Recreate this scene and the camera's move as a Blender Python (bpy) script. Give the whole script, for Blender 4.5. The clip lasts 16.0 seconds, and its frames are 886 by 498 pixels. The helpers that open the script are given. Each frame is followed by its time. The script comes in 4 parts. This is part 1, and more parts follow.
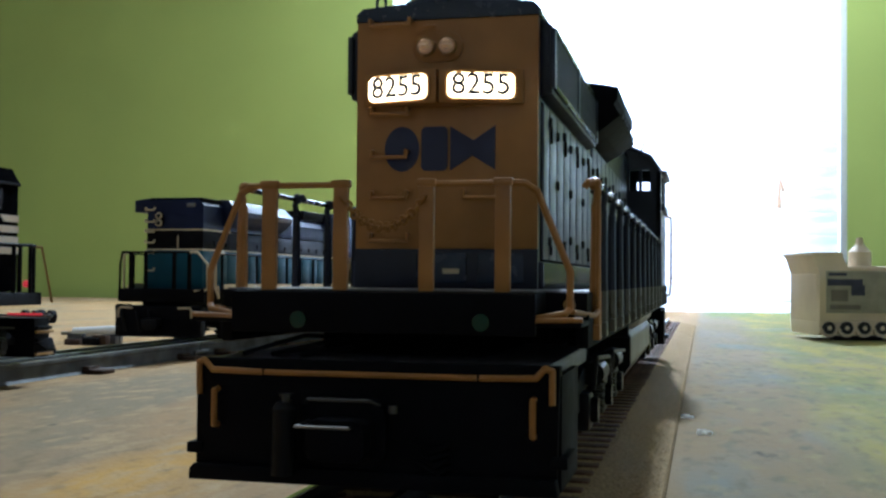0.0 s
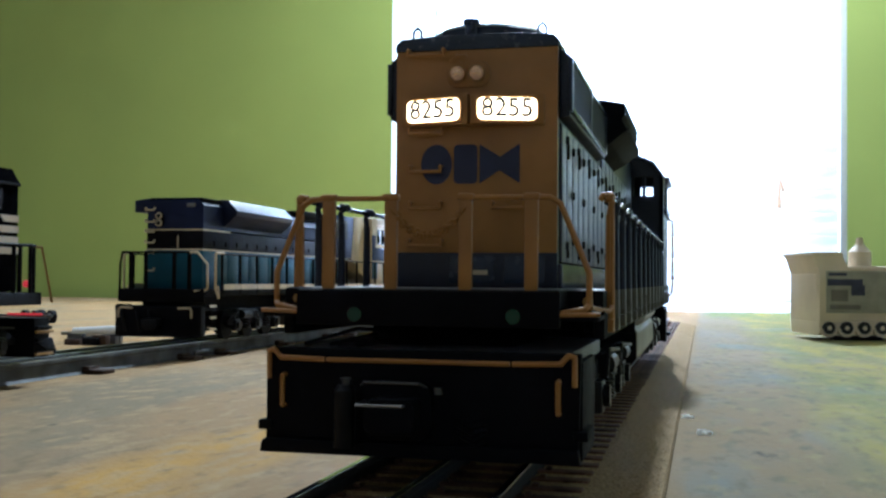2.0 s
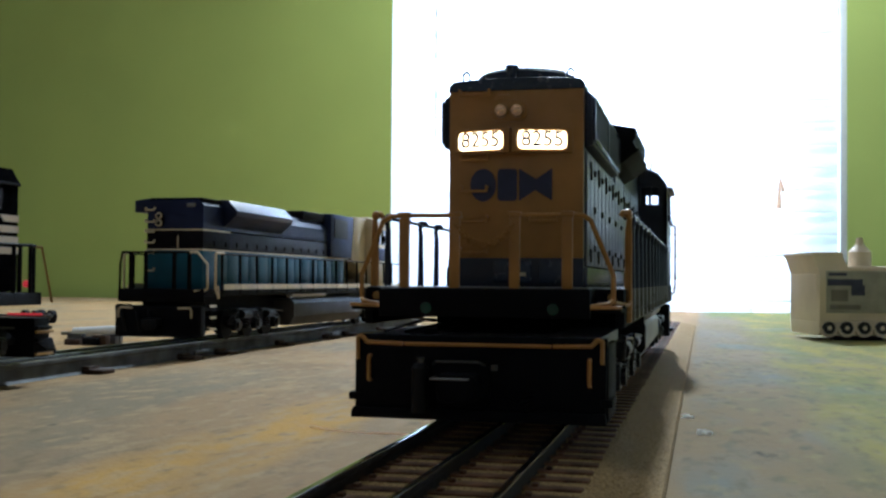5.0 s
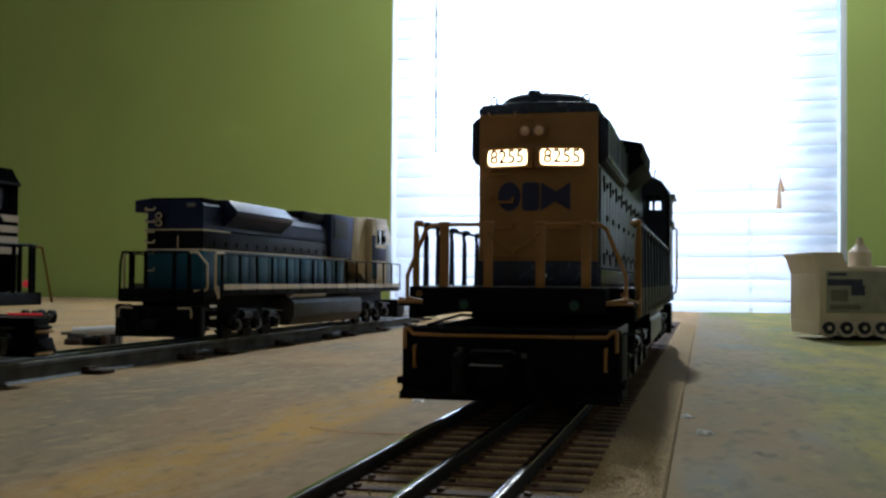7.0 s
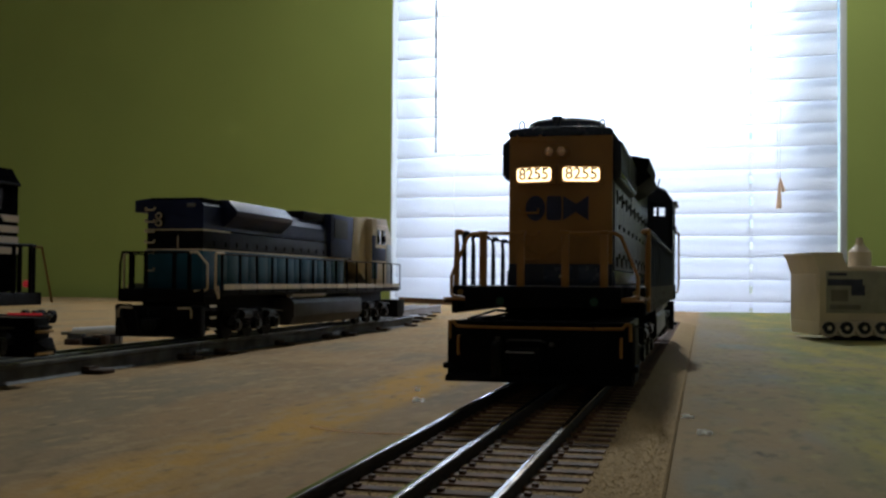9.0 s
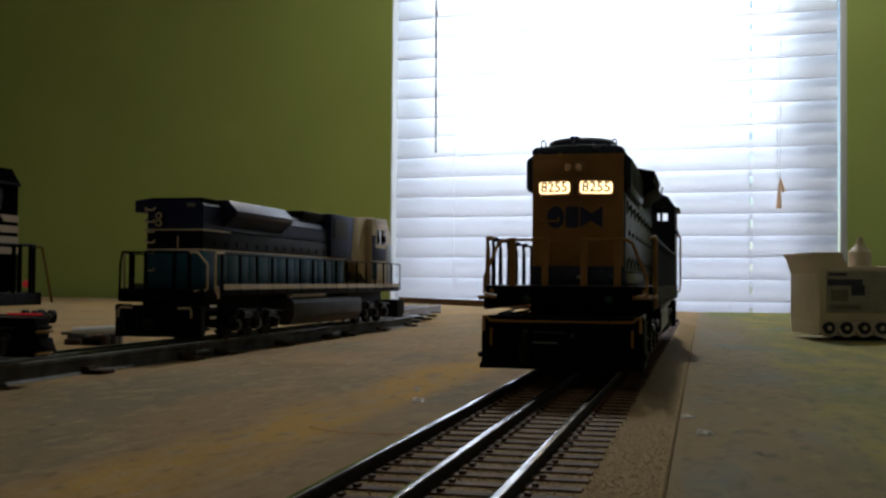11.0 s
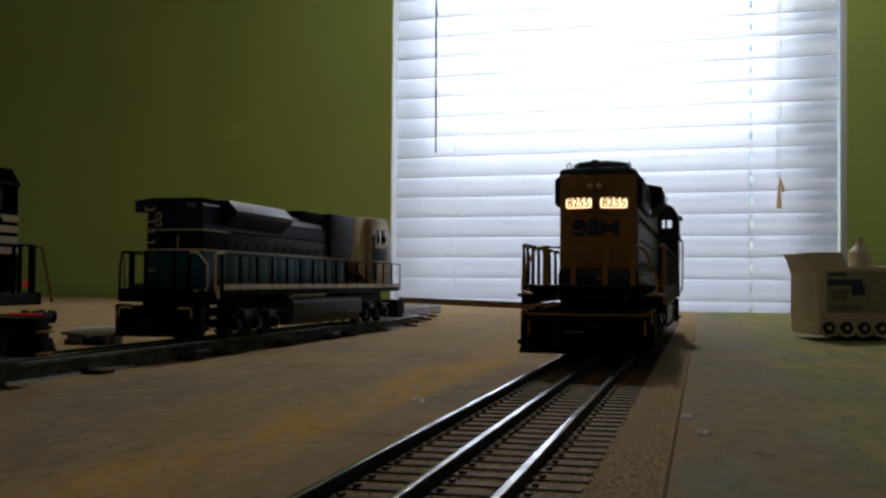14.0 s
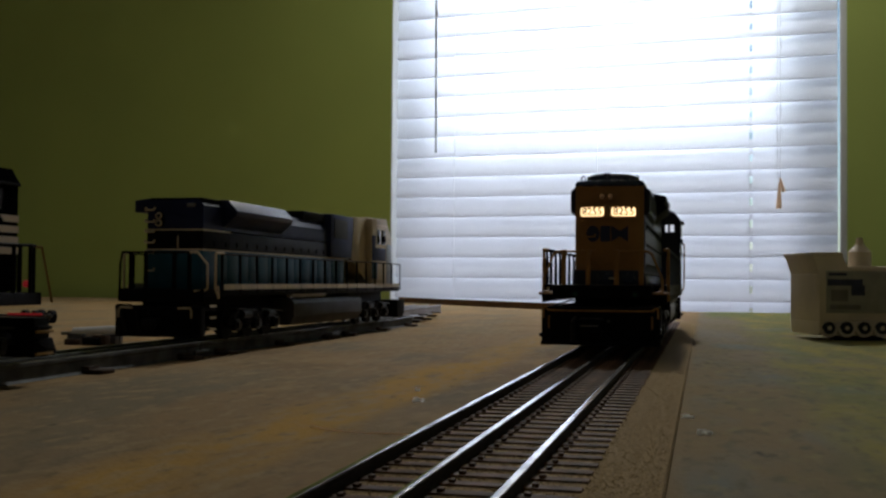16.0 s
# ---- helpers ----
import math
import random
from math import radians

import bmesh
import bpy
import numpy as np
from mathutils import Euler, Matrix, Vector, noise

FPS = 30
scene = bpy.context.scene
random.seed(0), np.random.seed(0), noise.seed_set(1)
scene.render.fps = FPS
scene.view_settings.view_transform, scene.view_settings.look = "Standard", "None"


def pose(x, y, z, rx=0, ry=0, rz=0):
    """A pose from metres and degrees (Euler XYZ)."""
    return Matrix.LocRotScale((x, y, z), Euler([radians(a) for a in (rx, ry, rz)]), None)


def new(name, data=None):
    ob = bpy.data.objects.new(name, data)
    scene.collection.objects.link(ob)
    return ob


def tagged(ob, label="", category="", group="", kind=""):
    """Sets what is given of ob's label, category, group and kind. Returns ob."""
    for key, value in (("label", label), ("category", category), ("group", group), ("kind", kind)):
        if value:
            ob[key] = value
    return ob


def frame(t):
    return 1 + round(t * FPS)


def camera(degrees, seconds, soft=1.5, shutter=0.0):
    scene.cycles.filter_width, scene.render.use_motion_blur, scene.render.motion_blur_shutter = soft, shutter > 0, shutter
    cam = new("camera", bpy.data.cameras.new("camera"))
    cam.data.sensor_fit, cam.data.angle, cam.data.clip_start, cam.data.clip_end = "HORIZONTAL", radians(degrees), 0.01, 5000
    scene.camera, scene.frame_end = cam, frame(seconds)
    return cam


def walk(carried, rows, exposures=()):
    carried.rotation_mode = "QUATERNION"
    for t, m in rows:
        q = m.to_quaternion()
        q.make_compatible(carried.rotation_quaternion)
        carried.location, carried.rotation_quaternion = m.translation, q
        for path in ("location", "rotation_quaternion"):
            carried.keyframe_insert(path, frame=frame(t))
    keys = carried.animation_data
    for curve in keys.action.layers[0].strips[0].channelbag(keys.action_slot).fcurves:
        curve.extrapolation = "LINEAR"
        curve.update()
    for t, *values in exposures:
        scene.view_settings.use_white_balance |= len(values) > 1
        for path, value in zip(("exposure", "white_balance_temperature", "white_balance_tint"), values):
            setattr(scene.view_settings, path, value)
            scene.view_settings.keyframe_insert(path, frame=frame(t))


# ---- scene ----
cam = camera(44.30, 16.0, soft=2.5)
EYE = (0.04876, 0.0, 0.03512)
CAM = Matrix.Translation(EYE) @ pose(0, 0, 0, 0, 0, 13.465) @ pose(0, 0, 0, 91.648) @ pose(0, 0, 0, 0, 0, 0.471)
walk(cam, [(0.0, CAM), (16.0, CAM)],
     exposures=[(0.0, 2.35, 4880, 1), (0.5, 2.35, 4880, 1), (2.0, 2.4, 4880, 1), (3.5, 2.4, 4880, 1), (4.2, 2.3, 4930, 1), (6.3, 1.6, 5300, 2),
                (7.0, 1.36, 5370, 2), (9.0, 0.75, 5830, 4), (11.3, 0.35, 6200, 5), (12.5, 0.2, 6250, 6), (16.0, 0.05, 6300, 6)])

# world: plain overcast daylight outside the window
world = bpy.data.worlds.new("world")
scene.world = world
world.use_nodes = True
wn = world.node_tree
sky = wn.nodes.new("ShaderNodeTexSky")
sky.sky_type, sky.sun_disc = "NISHITA", False
sky.sun_elevation, sky.sun_rotation = radians(38), radians(150)
wn.nodes["Background"].inputs["Strength"].default_value = 0.12
wn.links.new(sky.outputs[0], wn.nodes["Background"].inputs["Color"])


def lamp(name, kind, m, energy, color, **more):
    data = bpy.data.lights.new(name, kind)
    data.energy, data.color = energy, color
    for k, val in more.items():
        if k == "size":
            data.size = val
        elif k == "size_y":
            data.shape = "RECTANGLE"
            data.size_y = val
    ob = new(name, data)
    ob.matrix_world = m
    return ob


WALL = pose(-0.638, 2.355, 0, 0, 0, -6.2)      # along the window wall: x to the right, y outwards
WIN_W, WIN_Z0, WIN_Z1 = 0.966, -0.060, 1.25
# sky light in the window's opening, behind the blind
lamp("window_light", "AREA", WALL @ pose(0.455, 0.115, 0.59, -90), 10.8, (0.88, 0.94, 1.0), size=0.76, size_y=0.55)
lamp("window_light_low", "AREA", WALL @ pose(0.46, 0.085, 0.13, -90), 2.0, (0.90, 0.92, 1.0), size=0.86, size_y=0.34)
# the room's shaded work lamp, before the window and above the view
lamp("work_lamp", "AREA", pose(-0.13, 2.0, 1.28, -33), 10.0, (1.0, 0.95, 0.88), size=0.09)
# added unseen fill lamp below the ceiling, to lift the left wall and table
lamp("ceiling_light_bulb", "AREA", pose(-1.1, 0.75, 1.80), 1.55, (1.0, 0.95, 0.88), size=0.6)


# ---- materials ----
def mat(name, color, rough=0.5, metal=0.0, var=0.12, scale=60.0, bump=0.0, bump_scale=400.0, color2=None, emit=0.0, random_value=0.0, coat=0.0, spec=0.5):
    m = bpy.data.materials.new(name)
    m.use_nodes = True
    nt = m.node_tree
    b = nt.nodes["Principled BSDF"]
    b.inputs["Roughness"].default_value, b.inputs["Metallic"].default_value = rough, metal
    b.inputs["Coat Weight"].default_value = coat
    b.inputs["Specular IOR Level"].default_value = spec
    tc = nt.nodes.new("ShaderNodeTexCoord")
    n1 = nt.nodes.new("ShaderNodeTexNoise")
    n1.inputs["Scale"].default_value, n1.inputs["Detail"].default_value = scale, 6
    nt.links.new(tc.outputs["Object"], n1.inputs["Vector"])
    ramp = nt.nodes.new("ShaderNodeValToRGB")
    c = Vector(color)
    c2 = Vector(color2) if color2 else c * (1 - var * 1.6)
    ramp.color_ramp.elements[0].position, ramp.color_ramp.elements[1].position = 0.35, 0.65
    ramp.color_ramp.elements[0].color = (*c2, 1)
    ramp.color_ramp.elements[1].color = (*(c * (1 + var * 0.5)), 1)
    nt.links.new(n1.outputs["Fac"], ramp.inputs["Fac"])
    out = ramp.outputs["Color"]
    if random_value:
        info = nt.nodes.new("ShaderNodeObjectInfo")
        hsv = nt.nodes.new("ShaderNodeHueSaturation")
        rng = nt.nodes.new("ShaderNodeMapRange")
        rng.inputs["To Min"].default_value, rng.inputs["To Max"].default_value = 1 - random_value, 1 + random_value
        nt.links.new(info.outputs["Random"], rng.inputs["Value"])
        nt.links.new(rng.outputs["Result"], hsv.inputs["Value"])
        nt.links.new(out, hsv.inputs["Color"])
        out = hsv.outputs["Color"]
    nt.links.new(out, b.inputs["Base Color"])
    n2 = nt.nodes.new("ShaderNodeTexNoise")
    n2.inputs["Scale"].default_value, n2.inputs["Detail"].default_value = bump_scale, 4
    nt.links.new(tc.outputs["Object"], n2.inputs["Vector"])
    r2 = nt.nodes.new("ShaderNodeMapRange")
    r2.inputs["To Min"].default_value, r2.inputs["To Max"].default_value = max(rough - 0.1, 0.02), min(rough + 0.1, 1)
    nt.links.new(n2.outputs["Fac"], r2.inputs["Value"])
    nt.links.new(r2.outputs["Result"], b.inputs["Roughness"])
    if bump:
        bn = nt.nodes.new("ShaderNodeBump")
        bn.inputs["Strength"].default_value, bn.inputs["Distance"].default_value = bump, 0.0006
        nt.links.new(n2.outputs["Fac"], bn.inputs["Height"])
        nt.links.new(bn.outputs["Normal"], b.inputs["Normal"])
    if emit:
        b.inputs["Emission Color"].default_value = (*color, 1)
        b.inputs["Emission Strength"].default_value = emit
    return m


M = {
    "wall": mat("green_wall_paint", (0.36, 0.43, 0.10), 0.75, var=0.05, scale=3, bump=0.25, bump_scale=160),
    "white_wall": mat("white_ceiling_paint", (0.75, 0.74, 0.70), 0.8, var=0.04, scale=4),
    "trim": mat("white_trim_paint", (0.72, 0.74, 0.76), 0.45, var=0.03, scale=20),
    "sill": mat("brown_wood", (0.15, 0.085, 0.045), 0.75, scale=25, bump=0.2, spec=0.1),
    "yellow": mat("engine_yellow", (0.38, 0.18, 0.038), 0.42, var=0.1, scale=90, bump=0.05),
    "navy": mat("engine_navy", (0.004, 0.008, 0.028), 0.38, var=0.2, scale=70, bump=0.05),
    "black": mat("engine_black", (0.005, 0.005, 0.008), 0.62, var=0.2, scale=90, bump=0.08, spec=0.07),
    "grey": mat("tank_grey", (0.16, 0.165, 0.17), 0.42, var=0.15, scale=60),
    "steel": mat("worn_steel", (0.30, 0.30, 0.31), 0.36, 1.0, var=0.15, scale=30),
    "rail": mat("rail_steel", (0.60, 0.60, 0.61), 0.16, 1.0, var=0.35, scale=60, bump=0.08, bump_scale=250),
    "railside": mat("dark_rail_side", (0.03, 0.024, 0.02), 0.7, 0.0, scale=150, spec=0.15),
    "tie": mat("brown_plastic_tie", (0.14, 0.072, 0.042), 0.7, var=0.4, scale=200, bump=0.4, random_value=0.25, spec=0.16),
    "ballast": mat("sand_ballast", (0.40, 0.275, 0.125), 0.9, var=0.34, scale=1500, bump=0.4, bump_scale=2400, spec=0.15),
    "blind": mat("white_blind_slat", (0.80, 0.80, 0.82), 0.5, var=0.03, scale=10),
    "teal": mat("engine_teal", (0.012, 0.080, 0.135), 0.5, scale=60, spec=0.2),
    "cream": mat("engine_cream", (0.62, 0.52, 0.34), 0.45, scale=60),
    "white": mat("white_plastic", (0.84, 0.71, 0.55), 0.5, var=0.06, scale=40),
    "glass": mat("dark_window", (0.02, 0.022, 0.025), 0.12, scale=50),
    "board": mat("lit_number_board", (1.0, 0.70, 0.36), 0.4, var=0.02, emit=1.9),
    "lens": mat("headlight_lens", (0.55, 0.32, 0.17), 0.14, 0.8, var=0.05, emit=0.03),
    "green_lens": mat("green_lens", (0.004, 0.035, 0.02), 0.15),
    "red": mat("red_lens", (0.55, 0.03, 0.035), 0.3, emit=0.16),
    "ink": mat("dark_ink", (0.02, 0.02, 0.03), 0.5),
    "blue_ink": mat("navy_logo_paint", (0.018, 0.022, 0.075), 0.42, scale=80),
}


def translucent(m, amount, color):
    """Lets daylight through a thin slat."""
    nt = m.node_tree
    b, out = nt.nodes["Principled BSDF"], nt.nodes["Material Output"]
    tr, mx = nt.nodes.new("ShaderNodeBsdfTranslucent"), nt.nodes.new("ShaderNodeMixShader")
    tr.inputs["Color"].default_value = (*color, 1)
    mx.inputs[0].default_value = amount
    nt.links.new(b.outputs[0], mx.inputs[1])
    nt.links.new(tr.outputs[0], mx.inputs[2])
    nt.links.new(mx.outputs[0], out.inputs["Surface"])


translucent(M["blind"], 0.45, (0.86, 0.87, 0.92))


# ---- mesh helpers: builder numbers are millimetres ----
def bx(bm, x0, x1, y0, y1, z0, z1, bev=0.0):
    r = bmesh.ops.create_cube(bm, size=1.0)
    vs = r["verts"]
    for v in vs:
        v.co = Vector(((x0 + x1) / 2 + v.co.x * (x1 - x0), (y0 + y1) / 2 + v.co.y * (y1 - y0), (z0 + z1) / 2 + v.co.z * (z1 - z0)))
    if bev:
        es = list({e for v in vs for e in v.link_edges})
        bmesh.ops.bevel(bm, geom=es, offset=bev, segments=2, profile=0.6, affect="EDGES")
    return bm


def box(*a):
    return bx(bmesh.new(), *a)


def cyl(bm, p0, p1, r, seg=10, r2=None):
    a, b = Vector(p0), Vector(p1)
    d = b - a
    res = bmesh.ops.create_cone(bm, cap_ends=True, segments=seg, radius1=r, radius2=r if r2 is None else r2, depth=d.length)
    m = Matrix.Translation((a + b) / 2) @ d.to_track_quat("Z", "Y").to_matrix().to_4x4()
    bmesh.ops.transform(bm, matrix=m, verts=res["verts"])
    return bm


def ball(bm, p, r, seg=8):
    res = bmesh.ops.create_uvsphere(bm, u_segments=seg, v_segments=max(4, seg // 2 + 1), radius=r)
    bmesh.ops.translate(bm, vec=Vector(p), verts=res["verts"])
    return bm


def tube(pts, r, bm=None, seg=8):
    bm = bm or bmesh.new()
    for a, b in zip(pts, pts[1:]):
        cyl(bm, a, b, r, seg)
    for p in pts[1:-1]:
        ball(bm, p, r * 1.02, seg)
    return bm


def prism(pts, y0, y1, axis="y", bm=None, bev=0.0):
    """A polygon of (x, z) pulled from y0 to y1 (axis x: polygon of (y, z); axis z: polygon of (x, y))."""
    bm = bm or bmesh.new()
    put = {"y": lambda a, b, c: (a, c, b), "x": lambda a, b, c: (c, a, b), "z": lambda a, b, c: (a, b, c)}[axis]
    lo = [bm.verts.new(put(a, b, y0)) for a, b in pts]
    hi = [bm.verts.new(put(a, b, y1)) for a, b in pts]
    fs = [bm.faces.new(lo), bm.faces.new(hi[::-1])]
    n = len(pts)
    for i in range(n):
        fs.append(bm.faces.new((lo[i], hi[i], hi[(i + 1) % n], lo[(i + 1) % n])))
    bmesh.ops.recalc_face_normals(bm, faces=fs)
    if bev:
        es = list({e for f in fs for e in f.edges})
        bmesh.ops.bevel(bm, geom=es, offset=bev, segments=2, profile=0.6, affect="EDGES")
    return bm


def part(name, bm, material, parent=None, label="", smooth=29, m=None):
    me = bpy.data.meshes.new(name)
    bm.transform(Matrix.Scale(0.001, 4))
    bm.to_mesh(me)
    bm.free()
    me.materials.append(M[material] if isinstance(material, str) else material)
    if smooth:
        me.shade_smooth()
        me.set_sharp_from_angle(angle=radians(smooth))
    ob = new(name, me)
    if parent:
        ob.parent = parent
    if m:
        ob.matrix_basis = m
    return tagged(ob, label)


def repeat(ob, m, parent=None):
    """The same piece again: an object of its own on the same mesh."""
    o = new(ob.name.split(".")[0], ob.data)
    o.parent = parent or ob.parent
    o.matrix_basis = m
    if "label" in ob:
        o["label"] = ob["label"]
    return o


def thing(name, label, category, group="", kind="", m=None):
    ob = tagged(new(name), label, category, group, kind)
    ob.empty_display_size = 0.02
    if m:
        ob.matrix_basis = m
    return ob


def mm(x, y, z, *r):
    return pose(x / 1000, y / 1000, z / 1000, *r)


# ---- room ----
TABLE = -14.0
BOARD = -6.6
def room():
    t = prism([(-2600, -1450), (1950, -1450), (1950, 1600), (-15, 1600), (-15, 1880), (-222, 1880), (-600, 2310), (-2600, 2530)], TABLE - 18, TABLE, "z")
    tagged(part("layout_table", t, "table"), "plywood layout board painted in worn tan, green and blue", "table", kind="structure")
    tagged(part("layout_board", prism([(41.7, -1450), (1950, -1450), (1950, 1595), (-15, 1595), (-15, 1084), (41.7, 1084)], TABLE - 0.5, BOARD, "z"), "table"), "thin painted board beside the track, worn olive and tan", "board", kind="structure")
    lip = prism([(-30, 1868), (-222, 1868), (-600, 2298), (-600, 2310), (-222, 1880), (-30, 1880)], TABLE - 18, -2.5, "z")
    tagged(part("trim", lip, "sill"), "brown wooden edge strip along the layout board", "edge strip", kind="structure")
    w = bmesh.new()
    for x0, x1, z0, z1 in ((-2400, 0, -750, 1850), (WIN_W * 1000, 2000, -750, 1850), (0, WIN_W * 1000, -750, WIN_Z0 * 1000), (0, WIN_W * 1000, WIN_Z1 * 1000, 1850)):
        bx(w, x0, x1, 0, 140, z0, z1)
    tagged(part("wall_north", w, "wall", m=WALL), "green painted wall with a window", "wall", kind="structure")
    for n, a in (("wall_west", (-2700, -2600, -1500, 2700, -750, 1850)), ("wall_east", (2000, 2100, -1500, 2700, -750, 1850)), ("wall_south", (-2700, 2100, -1600, -1500, -750, 1850))):
        tagged(part(n, box(*a), "pale_wall"), "pale grey plain wall", "wall", kind="structure")
    tagged(part("ceiling", box(-2700, 2100, -1600, 2800, 1850, 1900), "white_wall"), "white plain ceiling", "ceiling", kind="structure")
    tagged(part("floor", box(-2700, 2100, -1600, 2800, -800, -750), "sill"), "brown wooden floor", "floor", kind="structure")


def slat_mesh(w, holes):
    """A blind slat, w wide, with a slot for each cord."""
    bm = bmesh.new()
    xs = [-w / 2] + [h + d for h in holes for d in (-3.0, 3.0)] + [w / 2]
    for a, b in zip(xs[::2], xs[1::2]):
        bx(bm, a, b, -25.0, 25.0, -1.3, 1.3, 0.5)
    for h in holes:
        for y0, y1 in ((-25.0, -8.0), (8.0, 25.0)):
            bx(bm, h - 3.2, h + 3.2, y0, y1, -1.25, 1.25)
    return bm


def window():
    wd = thing("window_1", "white framed window with closed slatted blind", "window", kind="structure", m=WALL)
    W = WIN_W * 1000
    z0, z1, zt = WIN_Z0 * 1000, WIN_Z1 * 1000, 1190
    part("window_sill", box(-10, W + 10, -25, 130, z0, z0 + 24, 2), "sill", wd, "brown wooden window sill")
    part("window_lining", box(0.3, 2.6, 1, 66, z0 + 24, z1), "trim", wd)
    part("window_frame", box(0, 14, 66, 136, z0 + 24, z1, 1), "trim", wd)
    part("window_frame", box(W - 13, W, 2, 136, z0 + 24, z1, 1), "trim", wd)
    part("window_frame", box(14, W - 13, 4, 136, z1 - 16, z1, 1), "trim", wd)
    gl = part("pane", box(14, W - 13, 128, 131, z0 + 24, z1 - 16), "pane", wd, "clear window pane")
    gl.visible_shadow = False
    b = thing("window_blind", "white horizontal slatted blind hanging closed before bright daylight", "blind", m=WALL)
    n, pitch = 27, 45.0
    x0, x1 = 3, W - 17
    cords, slots = (150, 470, 782), (782,)
    sl = None
    for i in range(n):
        m = mm((x0 + x1) / 2, 32, -2 + pitch * (i - 0.5), 76)
        if sl is None:
            sl = part("slat", slat_mesh(x1 - x0, [c - (x0 + x1) / 2 for c in slots]), "blind", b, m=m)
        else:
            repeat(sl, m)
    part("bottom_rail", box(x0, x1, 16, 48, -35, -27, 2), "blind", b)
    part("head_rail", box(x0, x1, 8, 58, zt - 18, zt + 33, 2), "trim", b)
    for x in cords:
        part("ladder_cord", tube([(x, 6, -28), (x, 6, zt - 18)], 0.6, seg=6), "cord", b)
    w = part("tilt_wand", tube([(112, -12, 320), (109, -12, 1168)], 2.4, seg=8), "wand", b, "grey tilt wand")
    for k in range(8):
        part("wand_joint", ball(bmesh.new(), (112, -12, 320 + 44 * k), 3.4, 8), "wand", w)
    for x in (836, 842):
        part("lift_cord", tube([(x, -8, 236), (x, -8, 1172)], 0.8, seg=6), "cord", b)
    part("cord_tassel", cyl(bmesh.new(), (838, -8, 184), (840, -8, 236), 5.6, 14, 2.4), "tassel", b, "small wooden cord tassel")
    part("cord_tassel", cyl(bmesh.new(), (848, -9, 216), (841, -8, 244), 3.6, 14, 2.0), "tassel", b, "small wooden cord tassel")


# ---- track ----
RAIL = [(-2.3, -4.2), (2.3, -4.2), (2.3, -3.7), (0.45, -3.2), (0.45, -1.5), (0.85, -1.1), (0.8, -0.2), (0.6, 0), (-0.6, 0), (-0.8, -0.2), (-0.85, -1.1), (-0.45, -1.5), (-0.45, -3.2), (-2.3, -3.7)]


def main_track():
    tr = thing("track", "three-rail model railway track with brown ties on ballast", "track", kind="structure")
    y0, y1 = 60, 1080
    for x in (-15.9, 0, 15.9):
        part("rail", prism([(x + a, b - 0.15) for a, b in RAIL], y0, y1), "railside", tr, "dark rail")
        part("rail_head", box(x - 0.72, x + 0.72, y0, y1, -0.3, 0.0, 0.12), "rail", tr, "polished rail head")
    tie = clip = None
    rnd = random.Random(4)
    for i in range(110):
        y = y0 + 4 + 9.2 * i
        mt = mm(rnd.uniform(-0.3, 0.3), y, -3.0, 0, 0, rnd.uniform(-0.6, 0.6))
        if tie is None:
            tie = part("tie", box(-20.9, 27.3, -1.9, 1.9, -4.0, 0, 0.35), "tie", tr, m=mt)
        else:
            repeat(tie, mt)
    spikes = bmesh.new()
    for i in range(110):
        y = y0 + 4 + 9.2 * i
        for x in (-15.9, 0, 15.9):
            for d in (-2.6, 2.6):
                bx(spikes, x + d - 0.6, x + d + 0.6, y - 0.8, y + 0.8, -3.1, -2.4)
    tagged(part("spikes", spikes, "tie", tr, smooth=0), kind="stuff")
    part("roadbed", prism([(-27.4, TABLE), (41.5, TABLE), (41.5, -6.55), (41.0, -5.9), (28.6, -3.45), (-20.6, -3.45), (-23, -6)], y0, y1), "ballast", tr, "tan ballasted roadbed strip")
    grains = bmesh.new()
    for i in range(26000):
        y = 150 + 900 * rnd.random() ** 1.7
        x = rnd.uniform(-20.4, 40.3)
        if abs(x) < 27 and (((y - y0 - 4) / 9.2) + 0.20) % 1 < 0.40:
            continue
        z = -3.45 if x < 28.6 else -3.45 - (x - 28.6) * 0.1976
        r = rnd.uniform(0.2, 0.45)
        vs = [grains.verts.new((x + r * math.cos(a + k) * rnd.uniform(0.7, 1.2), y + r * math.sin(a + k), z - 0.08)) for k in (rnd.random() * 6,) for a in (0, 2.1, 4.2)]
        top = grains.verts.new((x, y, z + r * (0.7 if x < 28 else 0.36)))
        for p in range(3):
            grains.faces.new((vs[p], vs[(p + 1) % 3], top))
    tagged(part("ballast_grains", grains, "ballast", tr, smooth=0), kind="stuff")


